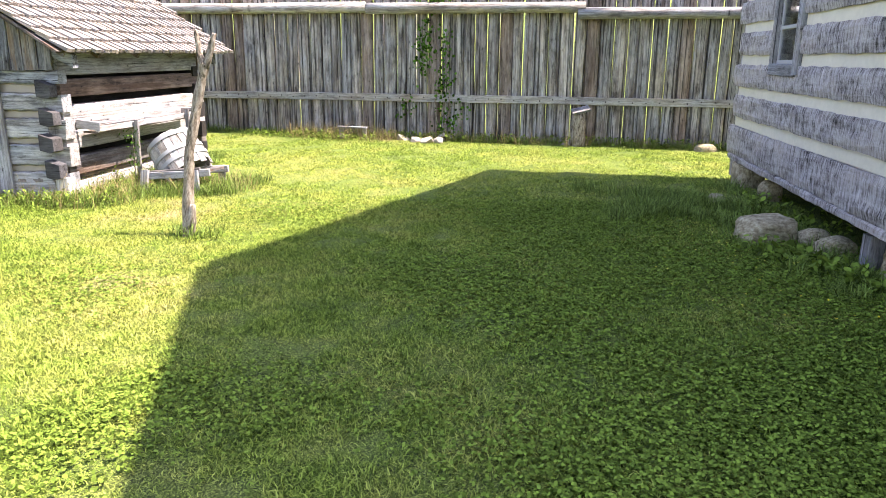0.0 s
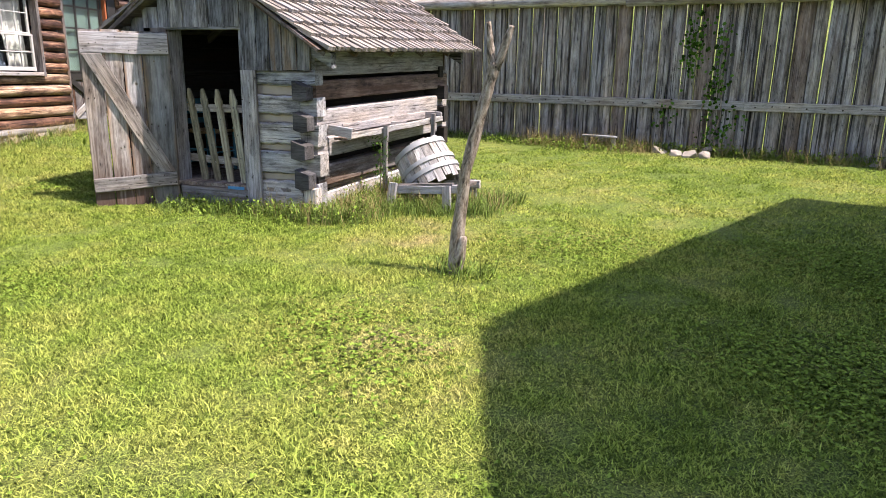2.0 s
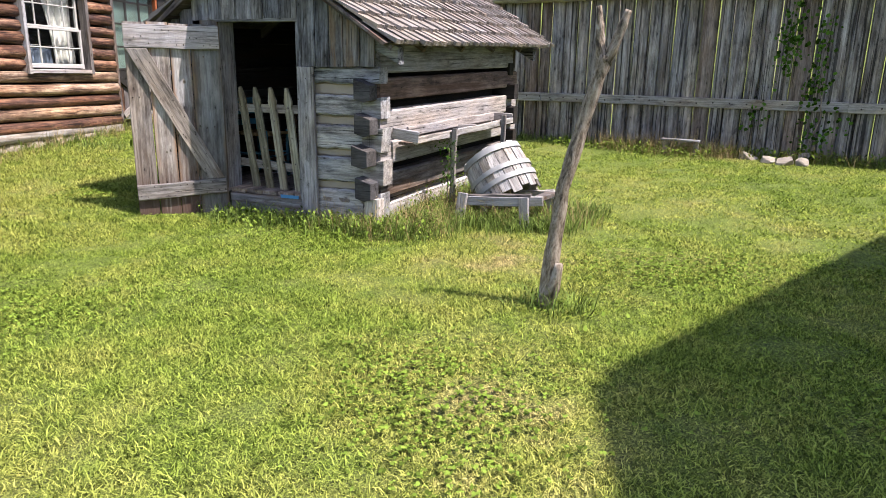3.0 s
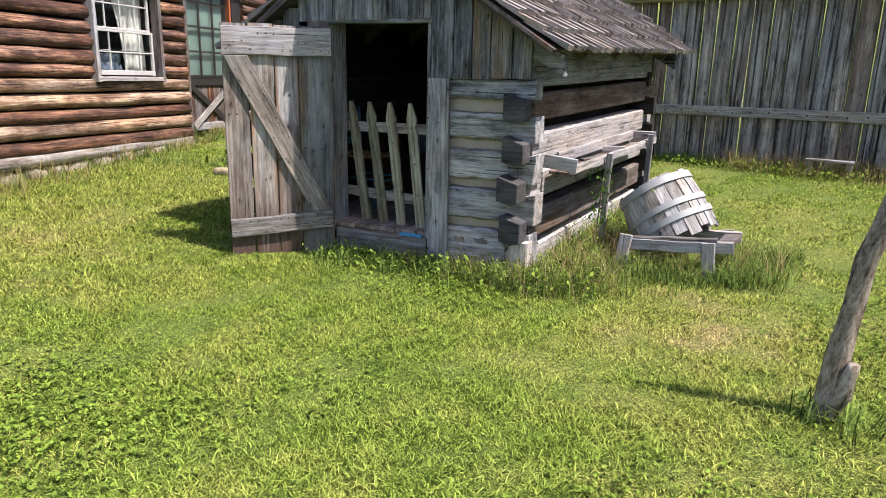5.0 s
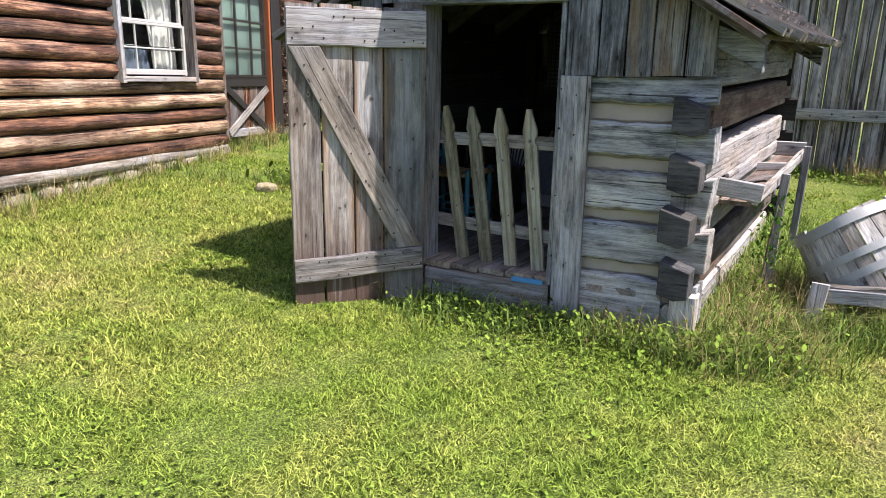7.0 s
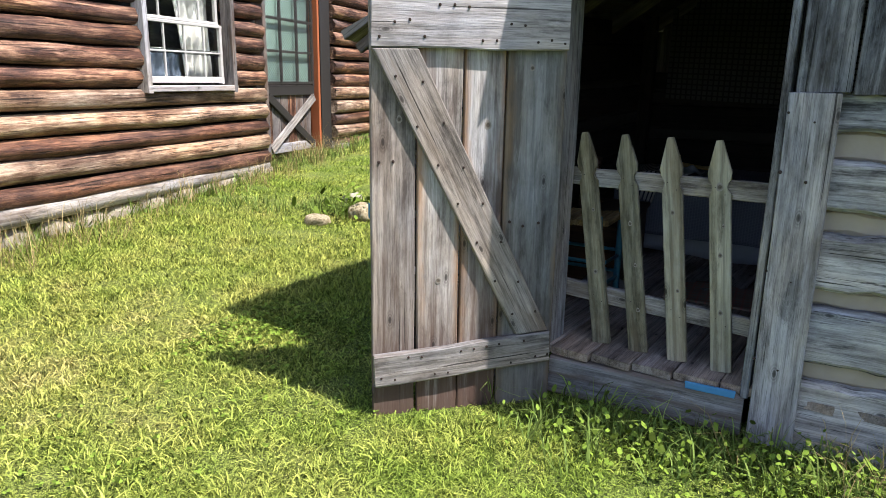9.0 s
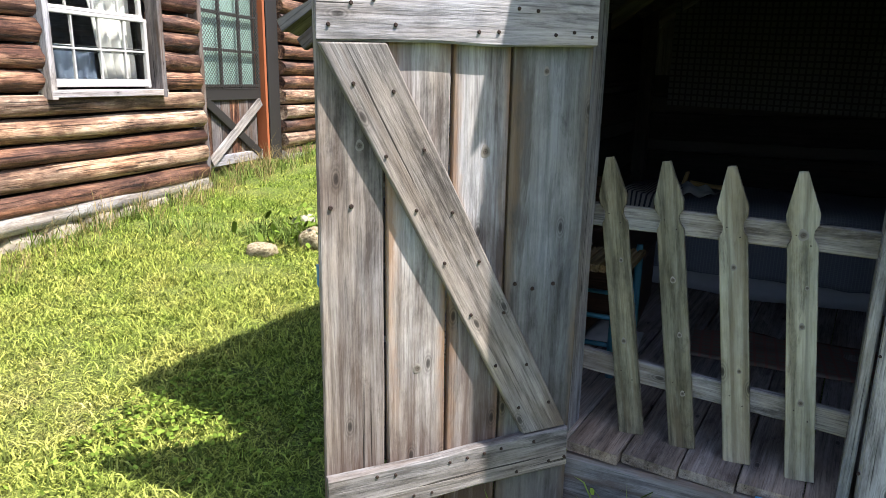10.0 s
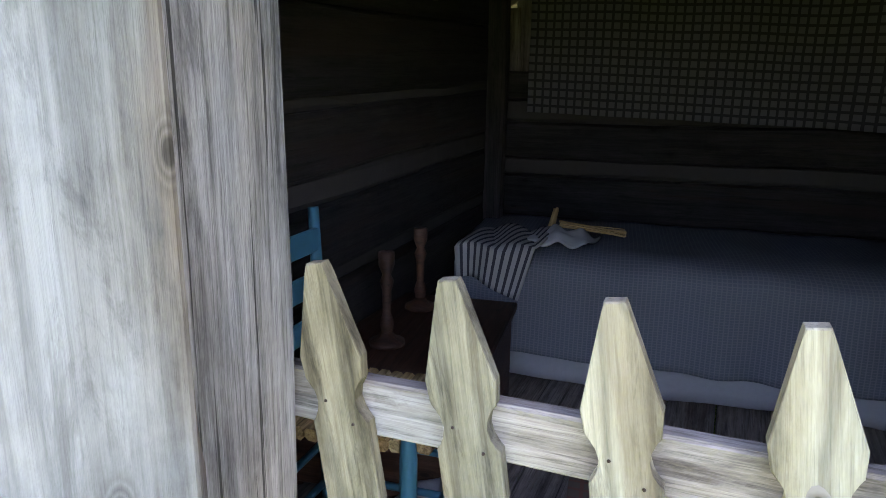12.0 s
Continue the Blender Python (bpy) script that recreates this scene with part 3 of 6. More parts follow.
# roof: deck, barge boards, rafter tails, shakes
V0, V1 = -0.22, VB + 0.55
for sgn in (1, -1):
    e = RU + sgn * (EAVE_U - RU - 0.03)
    nrm = Vector((SLOPE * sgn, 0, 1)).normalized()
    mid_u, mid_z = (RU + e) / 2, (RZ + roof_z(e)) / 2
    ln = math.hypot(e - RU, RZ - roof_z(e))
    board("roof_deck", shed, S(mid_u, V0 + 0.02, mid_z) - nrm * 0.02, S(mid_u, V1 - 0.02, mid_z) - nrm * 0.02, ln, 0.025, nrm, M_DARK, 4, 0.0, 0.004)
    board("barge_board", shed, S(e, V0 + 0.05, roof_z(e) - 0.045), S(RU, V0 + 0.05, RZ - 0.045), 0.045, 0.03, FRONT, M_DARK, 4, 0.002, 0.004)
    # rafters use dark wood to put the interior's shade into their colour
    for v in (0.5, 1.25, 2.0, 2.75):
        board("rafter", shed, S(e - sgn * 0.06, v, roof_z(e - sgn * 0.06) - 0.075), S(RU, v, RZ - 0.075), 0.09, 0.05, FRONT, M_DARK, 2, 0.002, 0.005)
for v in (-0.01, VB + 0.1):
    dovetail("rafter_end", ((-0.03, 1.70), (0.19, 1.575), (0.19, 1.715), (-0.03, 1.80)), v, v + 0.09, M_GABLE, "sloping rafter end")


def shake(w, ln):
    """A riven shake with a ragged butt and a thin head."""
    t = RND.uniform(0.035, 0.041)
    k = RND.uniform(-0.006, 0.006)
    n = 5
    v, f = [], []
    for i in range(n):
        y = -w / 2 + w * i / (n - 1)
        x = RND.uniform(-0.012, 0.010) + k * (i - 2) / 2
        rise = RND.uniform(-0.003, 0.003)
        v += [(x, y, 0), (x + RND.uniform(0.0, 0.008), y, t + rise), (ln, y, 0), (ln, y, 0.006)]
    for i in range(n - 1):
        a, b = 4 * i, 4 * i + 4
        f += [(a, a + 1, b + 1, b), (a + 1, a + 3, b + 3, b + 1), (a, b, b + 2, a + 2), (a + 2, b + 2, b + 3, a + 3)]
    f += [(0, 2, 3, 1), (4 * n - 4, 4 * n - 3, 4 * n - 1, 4 * n - 2)]
    return mesh_of("shake", v, f)


ROWS_ON_ROOF, EXPOSE = 8, 0.205
for sgn in (1, -1):
    nrm = Vector((SLOPE * sgn, 0, 1)).normalized()
    up = Vector((-sgn, 0, SLOPE)).normalized()
    for r in range(ROWS_ON_ROOF):
        v = V0 + 0.015 + RND.uniform(-0.02, 0.0)
        while v < V1:
            w = RND.uniform(0.09, 0.20)
            s = r * EXPOSE + RND.uniform(-0.014, 0.014)
            su = RU + sgn * (EAVE_U - RU)
            ln = min(0.34, 1.70 - s)
            if ln > 0.1:
                base = S(su, v + w / 2, EAVE_Z) + up * (s - 0.02) + nrm * 0.022
                top = S(su, v + w / 2, EAVE_Z) + up * (s + ln) + nrm * 0.004
                m, _ = along(base, top, nrm)
                put("shake", shake(w, ln), M_SHAKE, shed, m @ pose(0, 0, 0, RND.uniform(-0.3, 0.3), RND.uniform(-0.8, 0.2), RND.uniform(-0.6, 0.6)))
            v += w

# ---- shed door: planks, battens, brace ----
HINGE, DOOR_U, DOOR_N = Vector((-5.712, 7.309, 0)), Vector((-0.7323, -0.6810, 0)).normalized(), Vector((0.6810, -0.7323, 0)).normalized()


def D(s, z, off=0.0):
    p = HINGE + DOOR_U * s + DOOR_N * off
    return Vector((p.x, p.y, z))


door = thing("shed_door", *D(0.02, gz(-5.7, 7.3)), "open weathered plank door with diagonal brace, hinged on the shed", "door")
for s0, s1, zb, wood_of in ((-0.030, 0.224, 0.16, M_DOOR_COOL), (0.230, 0.401, 0.16, M_DOOR), (0.407, 0.585, 0.15, M_DOOR), (0.594, 0.772, 0.15, M_DOOR_SAWN)):
    board("plank", door, D((s0 + s1) / 2, zb), D((s0 + s1) / 2, 1.905 + RND.uniform(-0.006, 0.006)), s1 - s0 - 0.002, 0.026, DOOR_N, wood_of, 6, 0.002, 0.004)
board("batten", door, D(-0.016, 1.786, 0.03), D(0.770, 1.780, 0.03), 0.20, 0.028, DOOR_N, M_PALE, 5, 0.003, 0.005, "bleached top batten with nail heads")
board("batten", door, D(-0.010, 0.440, 0.031), D(0.768, 0.400, 0.031), 0.14, 0.034, DOOR_N, M_BRACE, 5, 0.004, 0.007, "cracked lower batten")


def brace_piece(name, corners, off0, off1, mat, label):
    """A board on the door's face whose ends are cut level."""
    m, _ = along(D((corners[2][0] + corners[3][0]) / 2, corners[2][1], off0), D((corners[0][0] + corners[1][0]) / 2, corners[0][1], off0), DOOR_N)
    inv = m.inverted()
    bm = bmesh.new()
    low = [bm.verts.new(inv @ D(s_, z_, off0)) for s_, z_ in corners]
    top = [bm.verts.new(inv @ D(s_, z_, off1)) for s_, z_ in corners]
    bm.faces.new(low[::-1])
    bm.faces.new(top)
    for i in range(4):
        j = (i + 1) % 4
        bm.faces.new((low[i], low[j], top[j], top[i]))
    bmesh.ops.recalc_face_normals(bm, faces=bm.faces[:])
    bmesh.ops.bevel(bm, geom=bm.edges[:], offset=0.004, segments=1, affect="EDGES")
    part(name, bm, mat, door, label, m)


brace_piece("brace", ((0.768, 1.677), (0.593, 1.680), (0.0, 0.516), (0.151, 0.508)), 0.015, 0.044, M_BRACE, "diagonal weathered brace")


def nail_mesh():
    bm = bmesh.new()
    bmesh.ops.create_cone(bm, cap_ends=True, segments=7, radius1=0.006, radius2=0.004, depth=0.005)
    me = bpy.data.meshes.new("nail")
    bm.to_mesh(me)
    bm.free()
    return me


NAIL = nail_mesh()


def nail(parent, p, nrm, k=1.0):
    q = Vector(nrm).to_track_quat("Z", "Y")
    put("nail", NAIL, M_NAIL, parent, Matrix.LocRotScale(p, q, (k, k, k)))


for i in range(14):
    s = 0.0 + i * 0.057
    nail(door, D(s, 1.78 + RND.choice((-0.06, 0.06, 0.0)) + RND.uniform(-0.01, 0.01), 0.046), DOOR_N)
    nail(door, D(s, 0.44 - 0.05 * s + RND.choice((-0.04, 0.04)) + RND.uniform(-0.01, 0.01), 0.050), DOOR_N)
for i in range(7):
    f = 0.07 + i * 0.14
    for d in (-0.05, 0.055):
        nail(door, D(0.075 + 0.605 * f + d, 0.512 + 1.166 * f + RND.uniform(-0.02, 0.02), 0.046), DOOR_N)
for s, z in ((0.74, 1.257), (0.684, 1.259), (0.19, 1.0), (0.13, 0.98), (0.06, 0.99)):
    nail(door, D(s, z, 0.016), DOOR_N, 1.2)
board("latch", door, D(0.757, 1.03, -0.035), D(0.757, 1.09, -0.035), 0.03, 0.035, DOOR_N, M_BLUE, 2, 0.0, 0.004, "blue latch block on the back of the door")

def knot_mesh():
    """A knot: a low oval boss with a sunk, checked heart."""
    v, f = [], []
    n = 14
    for r, h in ((1.0, 0.0), (0.86, 0.0006), (0.55, 0.0010), (0.34, 0.0004), (0.0, 0.0002)):
        for j in range(n):
            a = 2 * math.pi * j / n
            k = r * (1 + 0.10 * math.sin(3 * a + 1) + 0.05 * math.sin(7 * a))
            v.append((math.cos(a) * k * 1.35, math.sin(a) * k, h))
    for i in range(4):
        for j in range(n):
            a, b = i * n + j, i * n + (j + 1) % n
            f.append((a, b, b + n, a + n))
    return mesh_of("knot", [(x, y, z) for x, y, z in v], f, True)


def knot_mat():
    w = Nodes("knot_wood", 0.8)
    tc = w.n("ShaderNodeTexCoord")
    ln = w.n("ShaderNodeVectorMath")
    ln.operation = "LENGTH"
    w.link(tc.outputs["Object"], ln.inputs[0])
    wob = w.noise(w.coords((2.0, 2.0, 2.0)), 1.0, 3.0)
    d = w.math("ADD", ln.outputs["Value"], w.math("MULTIPLY", w.math("SUBTRACT", wob, 0.5), 0.4))
    return w.out(w.ramp(d, [(0.08, g3(0.04, 0.2)), (0.30, (0.115, 0.095, 0.078)), (0.46, (0.075, 0.062, 0.052)), (0.62, (0.155, 0.138, 0.118)), (1.0, (0.235, 0.215, 0.19))]))


KNOT, M_KNOT = knot_mesh(), knot_mat()


def knot(parent, p, nrm, r, up=(0, 0, 1)):
    m, _ = along(p, Vector(p) + Vector(up), nrm)
    put("knot", KNOT, M_KNOT, parent, m @ Matrix.Diagonal((r * 0.72, r * 0.72, 1, 1)))


for s_, z_, r in ((0.300, 1.398, 0.020), (0.495, 0.766, 0.017), (0.66, 1.42, 0.016), (0.30, 0.98, 0.010), (0.12, 1.62, 0.014)):
    knot(door, D(s_, z_, 0.0135), DOOR_N, r)

# ---- picket gate ----
gate = thing("picket_gate", -5.28, 7.52, 0.40, "leaning unpainted picket gate standing across the shed doorway", "gate")


def gy(x):
    return 7.485 - 0.14 * (x + 5.2)


def picket(x0, z0, x1, z1, w, mat):
    m, ln = along((x0, gy(x0), z0), (x1, gy(x1) , z1), (-0.1, -1, 0))
    h = w / 2
    prof = [(0, h), (ln - 0.215, h), (ln - 0.20, h * 0.70), (ln - 0.185, h * 0.62), (ln - 0.17, h * 0.70), (ln - 0.155, h * 1.02), (ln - 0.125, h * 1.10), (ln - 0.012, h * 0.36), (ln, h * 0.28)]
    ring = [(x, y) for x, y in prof] + [(x, -y) for x, y in reversed(prof)]
    bm = bmesh.new()
    lo = [bm.verts.new((x, y, -0.011)) for x, y in ring]
    hi = [bm.verts.new((x, y, 0.011)) for x, y in ring]
    bm.faces.new(hi)
    bm.faces.new(lo[::-1])
    for i in range(len(ring)):
        j = (i + 1) % len(ring)
        bm.faces.new((lo[i], lo[j], hi[j], hi[i]))
    bmesh.ops.bevel(bm, geom=[e for e in bm.edges if abs(e.verts[0].co.z - e.verts[1].co.z) < 1e-5], offset=0.002, segments=1, affect="EDGES")
    part("picket", bm, mat, gate, "", m)


for xt, xb in ((-5.65, -5.50), (-5.47, -5.33), (-5.28, -5.16), (-5.09, -4.98)):
    picket(xb, 0.405, xt, 1.357, 0.082, M_PICKET if xt < -5.4 else M_PICKET_PALE)
for z0, z1 in ((1.16, 1.165), (0.635, 0.61)):
    board("rail", gate, (-5.76, gy(-5.76) + 0.03, z0), (-4.84, gy(-4.84) + 0.03, z1), 0.078, 0.03, (-0.1, -1, 0), M_GATE_RAIL, 5, 0.002, 0.004)

# nails in the pickets and the jamb: GATE_NAILS
for xt, xb in ((-5.65, -5.50), (-5.47, -5.33), (-5.28, -5.16), (-5.09, -4.98)):
    for z in (1.16, 0.62):
        x = xb + (xt - xb) * (z - 0.405) / 0.96
        for d, e in ((-0.02, 0.012), (0.02, -0.014)):
            nail(gate, Vector((x + d, gy(x + d) - 0.0125, z + e)), (-0.14, -1, 0), 0.4)
for k_, z_, r in ((0, 0.74, 0.012), (0, 1.02, 0.009), (1, 0.98, 0.012), (1, 0.80, 0.010), (1, 0.60, 0.011), (2, 1.05, 0.012), (2, 0.72, 0.010), (3, 1.175, 0.019), (3, 0.90, 0.012), (3, 0.66, 0.013), (3, 1.02, 0.008)):
    xt, xb = ((-5.65, -5.50), (-5.47, -5.33), (-5.28, -5.16), (-5.09, -4.98))[k_]
    x = xb + (xt - xb) * (z_ - 0.405) / 0.952 + (0.012 if r < 0.012 else 0.0)
    knot(gate, Vector((x, gy(x) - 0.0113, z_)), (-0.1, -1, 0), r, (xt - xb, 0, 0.95))
for z, k in ((1.27, 1.3), (0.55, 1.0), (1.48, 0.9), (0.9, 0.8)):
    nail(shed, S(-0.775, -0.049, z), FRONT, k)
    nail(shed, S(-0.69, -0.049, z - 0.03), FRONT, k * 0.8)

# ---- stockade fence ----
FO, FD, FN = Vector((0, 12.45, 0)), Vector((0.986, -0.168, 0)), (-0.168, -0.986, 0)


def F(s, z, off=0.0):
    p = FO + FD * s + Vector(FN) * off
    return Vector((p.x, p.y, z))


fence = thing("stockade_fence", 0, 12.45, gz(0, 12.45), "tall grey stockade fence of upright slab poles with nailed rails", "fence")


def slab(w, ln, lean):
    """Half-round pole: flat back, rounded and slightly tapered front."""
    ring = [(-w * 0.5, -0.035), (w * 0.5, -0.035), (w * 0.495, -0.026), (w * 0.43, 0.018), (w * 0.18, 0.056), (-w * 0.16, 0.058), (-w * 0.42, 0.02), (-w * 0.495, -0.026)]
    v, f = sweep(ring, ln, 4, 0.004, lambda q: 1.0 - 0.03 * q, 0.01)
    return mesh_of("slab_pole", v, f, False)


s = -10.2
while s < 9.4:
    w = RND.uniform(0.17, 0.245)
    c = F(s + w / 2, 0)
    z0 = gz(c.x, c.y) - 0.06
    lean = RND.uniform(-0.014, 0.014)
    top = 3.15 + RND.uniform(-0.08, 0.08)
    m, ln = along(F(s + w / 2, z0), F(s + w / 2 + lean, top, RND.uniform(-0.015, 0.015)), FN)
    put("slab_pole", slab(w, ln, lean), M_FENCE_RED if RND.random() < 0.09 else M_FENCE, fence, m)
    s += w + RND.choice((-0.006, -0.004, -0.002, 0.0, 0.003, 0.006, 0.010))
for a, b, z0, z1 in ((-10.2, -7.0, 1.19, 1.19), (-6.99, -3.9, 1.19, 1.185), (-3.89, 0.42, 1.185, 1.175), (0.425, 4.9, 1.175, 1.155), (4.91, 9.2, 1.155, 1.14)):
    board("fence_rail", fence, F(a, z0, 0.072), F(b, z1, 0.072), 0.135, 0.035, FN, M_RAIL, 6, 0.004, 0.006)
    k = a + 0.15
    while k < b:
        nail(fence, F(k, z0 + (z1 - z0) * (k - a) / (b - a) + RND.uniform(-0.02, 0.02), 0.093), FN, 2.2)
        k += 0.225
log("fence_log", fence, F(-10.0, 2.72, 0.14), F(-1.4, 2.72, 0.14), 0.085, 0.095, M_RAIL, 10, 10, 0.012)
log("fence_log", fence, F(-1.39, 2.70, 0.14), F(2.4, 2.70, 0.14), 0.095, 0.085, M_RAIL, 10, 8, 0.012)
log("fence_log", fence, F(2.28, 2.60, 0.15), F(9.0, 2.58, 0.15), 0.10, 0.09, M_GREY, 10, 8, 0.012)

# ---- brown log house ----
HO, HD, HN = Vector((-9.5, 8.3, 0)), Vector((-0.109, 0.994, 0)), (0.994, 0.109, 0)


def H(s, z, off=0.0):
    p = HO + HD * s + Vector(HN) * off
    return Vector((p.x, p.y, z))


house = thing("log_house", -11.5, 8.0, 0.4, "brown stained log house with white sash window and screen door", "house")
WIN = (0.17, 1.22, 1.47, 2.62)
DOORH = (1.86, 3.20, 0.74, 2.75)
LOGD = 0.158
log("sill_log", house, H(-5.6, 0.60, -0.02), H(1.78, 0.66, -0.02), 0.085, 0.08, M_RAIL, 12, 10, 0.006, 0.05, "bleached grey sill log")
log("sill_log", house, H(3.2, 0.72, -0.02), H(6.6, 0.72, -0.02), 0.085, 0.08, M_PALE, 12, 6, 0.006, 0.05)
for i in range(16):
    z = 0.75 + i * LOGD
    r = LOGD / 2 * RND.uniform(0.92, 1.03)
    spans = [(-5.6, 1.80), (3.22, 6.6)]
    if WIN[2] - 0.02 < z < WIN[3]:
        spans = [(-5.6, WIN[0] - 0.03), (WIN[1] + 0.06, 1.80), (3.22, 6.6)]
    if z > DOORH[3]:
        spans = [(-5.6, 6.6)]
    tan = i in (1, 3, 4)
    for a, b in spans:
        log("log", house, H(a, z + RND.uniform(-0.01, 0.01), -0.02 + RND.uniform(-0.012, 0.012)), H(b, z + RND.uniform(-0.01, 0.01), -0.02 + RND.uniform(-0.012, 0.012)), r, r * RND.uniform(0.88, 1.06), M_HOUSE_TAN if tan else M_HOUSE_DARK if i in (0, 2, 9, 11, 13, 14) else M_HOUSE, 12, max(3, int((b - a) * 2.5)), 0.013, 0.10)
board("wall_core", house, H(-5.5, 1.9, -0.12), H(0.16, 1.9, -0.12), 2.7, 0.06, HN, M_BLACK, 1, 0.0)
board("wall_core", house, H(1.24, 1.9, -0.12), H(1.84, 1.9, -0.12), 2.7, 0.06, HN, M_BLACK, 1, 0.0)
board("wall_core", house, H(0.16, 1.0, -0.12), H(1.24, 1.0, -0.12), 0.9, 0.06, HN, M_BLACK, 1, 0.0)
board("wall_core", house, H(0.16, 2.95, -0.12), H(1.24, 2.95, -0.12), 0.6, 0.06, HN, M_BLACK, 1, 0.0)
board("wall_core", house, H(3.2, 1.9, -0.12), H(6.5, 1.9, -0.12), 2.7, 0.06, HN, M_BLACK, 1, 0.0)
board("wall_core", house, H(1.84, 3.0, -0.12), H(3.2, 3.0, -0.12), 0.5, 0.06, HN, M_BLACK, 1, 0.0)
# far walls, ceiling and roof close the house
for a, b in ((H(-5.6, 1.9, -0.1), H(-5.6, 1.9, -5)), (H(6.6, 1.9, -0.1), H(6.6, 1.9, -5)), (H(-5.6, 1.9, -5), H(6.6, 1.9, -5))):
    board("far_wall", house, a, b, 2.9, 0.16, Vector((b - a)).cross(Vector((0, 0, 1))), M_DARK, 1, 0.0)
board("house_floor", house, H(-5.6, 0.6, -2.5), H(6.6, 0.6, -2.5), 4.8, 0.05, (0, 0, 1), M_DARK, 1, 0.0)
for off, zz in ((0.35, 1), (-5.4, -1)):
    board("roof", house, (H(-5.9, 3.25, off) + H(-5.9, 4.9, -2.5)) / 2, (H(6.9, 3.25, off) + H(6.9, 4.9, -2.5)) / 2, 3.35, 0.08, Vector((zz * 0.5, 0, 0.85)), M_SHAKE, 2, 0.0)
# foundation stones
for i in range(24):
    s0 = -5.4 + i * 0.31
    bm = bmesh.new()
    bmesh.ops.create_icosphere(bm, subdivisions=2, radius=1.0)
    for vv in bm.verts:
        nn = noise.noise(vv.co * 1.3 + Vector((i * 7.3, 0, 0)))
        vv.co = Vector((vv.co.x * RND.uniform(0.98, 1.02), vv.co.y, vv.co.z)) * (1 + 0.25 * nn)
    p = H(s0, 0, -0.04)
    part("foundation_stone", bm, M_FOUND, house, "", Matrix.Translation((p.x, p.y, gz(p.x, p.y) - 0.005)) @ Matrix.Diagonal((0.11, 0.19, 0.10 + RND.uniform(-0.02, 0.03), 1)))


def glass_mat():
    g = Nodes("old_window_glass", 0.03)
    g.b.inputs["Base Color"].default_value = (0.85, 0.9, 0.9, 1)
    g.b.inputs["Transmission Weight"].default_value = 1.0
    g.b.inputs["IOR"].default_value = 1.45
    return g.m


M_GLASS = glass_mat()


def cloth_mat(name, col, scale=60):
    return plain(name, col, 0.95, spec=0.1, scale=scale, amount=0.15, bump=0.2)


M_CURTAIN = cloth_mat("white_cotton", (0.55, 0.54, 0.51))
M_GREENB = cloth_mat("pale_green_blind", (0.33, 0.52, 0.45))

# sash window
window = put("window", bpy.data.meshes.new("window"), None, house, Matrix.Translation(H(0.7, 1.5)), "white painted sash window with small panes and a curtain")
def wbar(name, a, b, w, t, mat=M_WHITE, parent=window, label=""):
    board(name, parent, a, b, w, t, HN, mat, 2, 0.001, 0.004, label)


x0, x1, z0, z1 = WIN
wbar("casing", H(x0, z0 - 0.05, 0.03), H(x0, z1, 0.03), 0.05, 0.12, M_PALE)
wbar("casing", H(x1 + 0.03, z0 - 0.05, 0.03), H(x1 + 0.03, z1, 0.03), 0.055, 0.12, M_DARK)
wbar("sill", H(x0 - 0.02, z0 - 0.015, 0.03), H(x1 + 0.06, z0 - 0.015, 0.03), 0.05, 0.12, M_PALE)
wbar("casing", H(x0, z1, 0.03), H(x1 + 0.06, z1, 0.03), 0.08, 0.12, M_PALE)
mz = 2.01
for nm, zz0, zz1, off in (("lower_sash", z0 + 0.02, mz, -0.01), ("upper_sash", mz - 0.02, z1 - 0.03, -0.045)):
    a, b = x0 + 0.04, x1 - 0.03
    wbar(nm, H(a, zz0 + 0.035, off), H(b, zz0 + 0.035, off), 0.055 if nm == "lower_sash" else 0.026, 0.035)
    wbar(nm, H(a, zz1 - 0.015, off), H(b, zz1 - 0.015, off), 0.026, 0.035)
    wbar(nm, H(a + 0.02, zz0, off), H(a + 0.02, zz1, off), 0.034, 0.036)
    wbar(nm, H(b - 0.02, zz0, off), H(b - 0.02, zz1, off), 0.034, 0.036)
    for k in (1, 2, 3):
        q = a + (b - a) * k / 4
        wbar("muntin", H(q, zz0 + 0.05, off), H(q, zz1 - 0.03, off), 0.015, 0.025)
    zm = (zz0 + zz1) / 2 + 0.01
    wbar("muntin", H(a + 0.03, zm, off), H(b - 0.03, zm, off), 0.015, 0.024)
    for k in range(4):
        for j in range(2):
            c0, c1 = a + (b - a) * (k + 0.5) / 4, (zz0 + 0.05 + zm) / 2 if j == 0 else (zm + zz1 - 0.03) / 2
            pane = board("pane", window, H(c0, c1 - 0.13, off), H(c0, c1 + 0.13, off), (b - a) / 4 - 0.005, 0.004, HN, M_GLASS, 1, 0.0, 0.0005)
            pane.visible_shadow = False


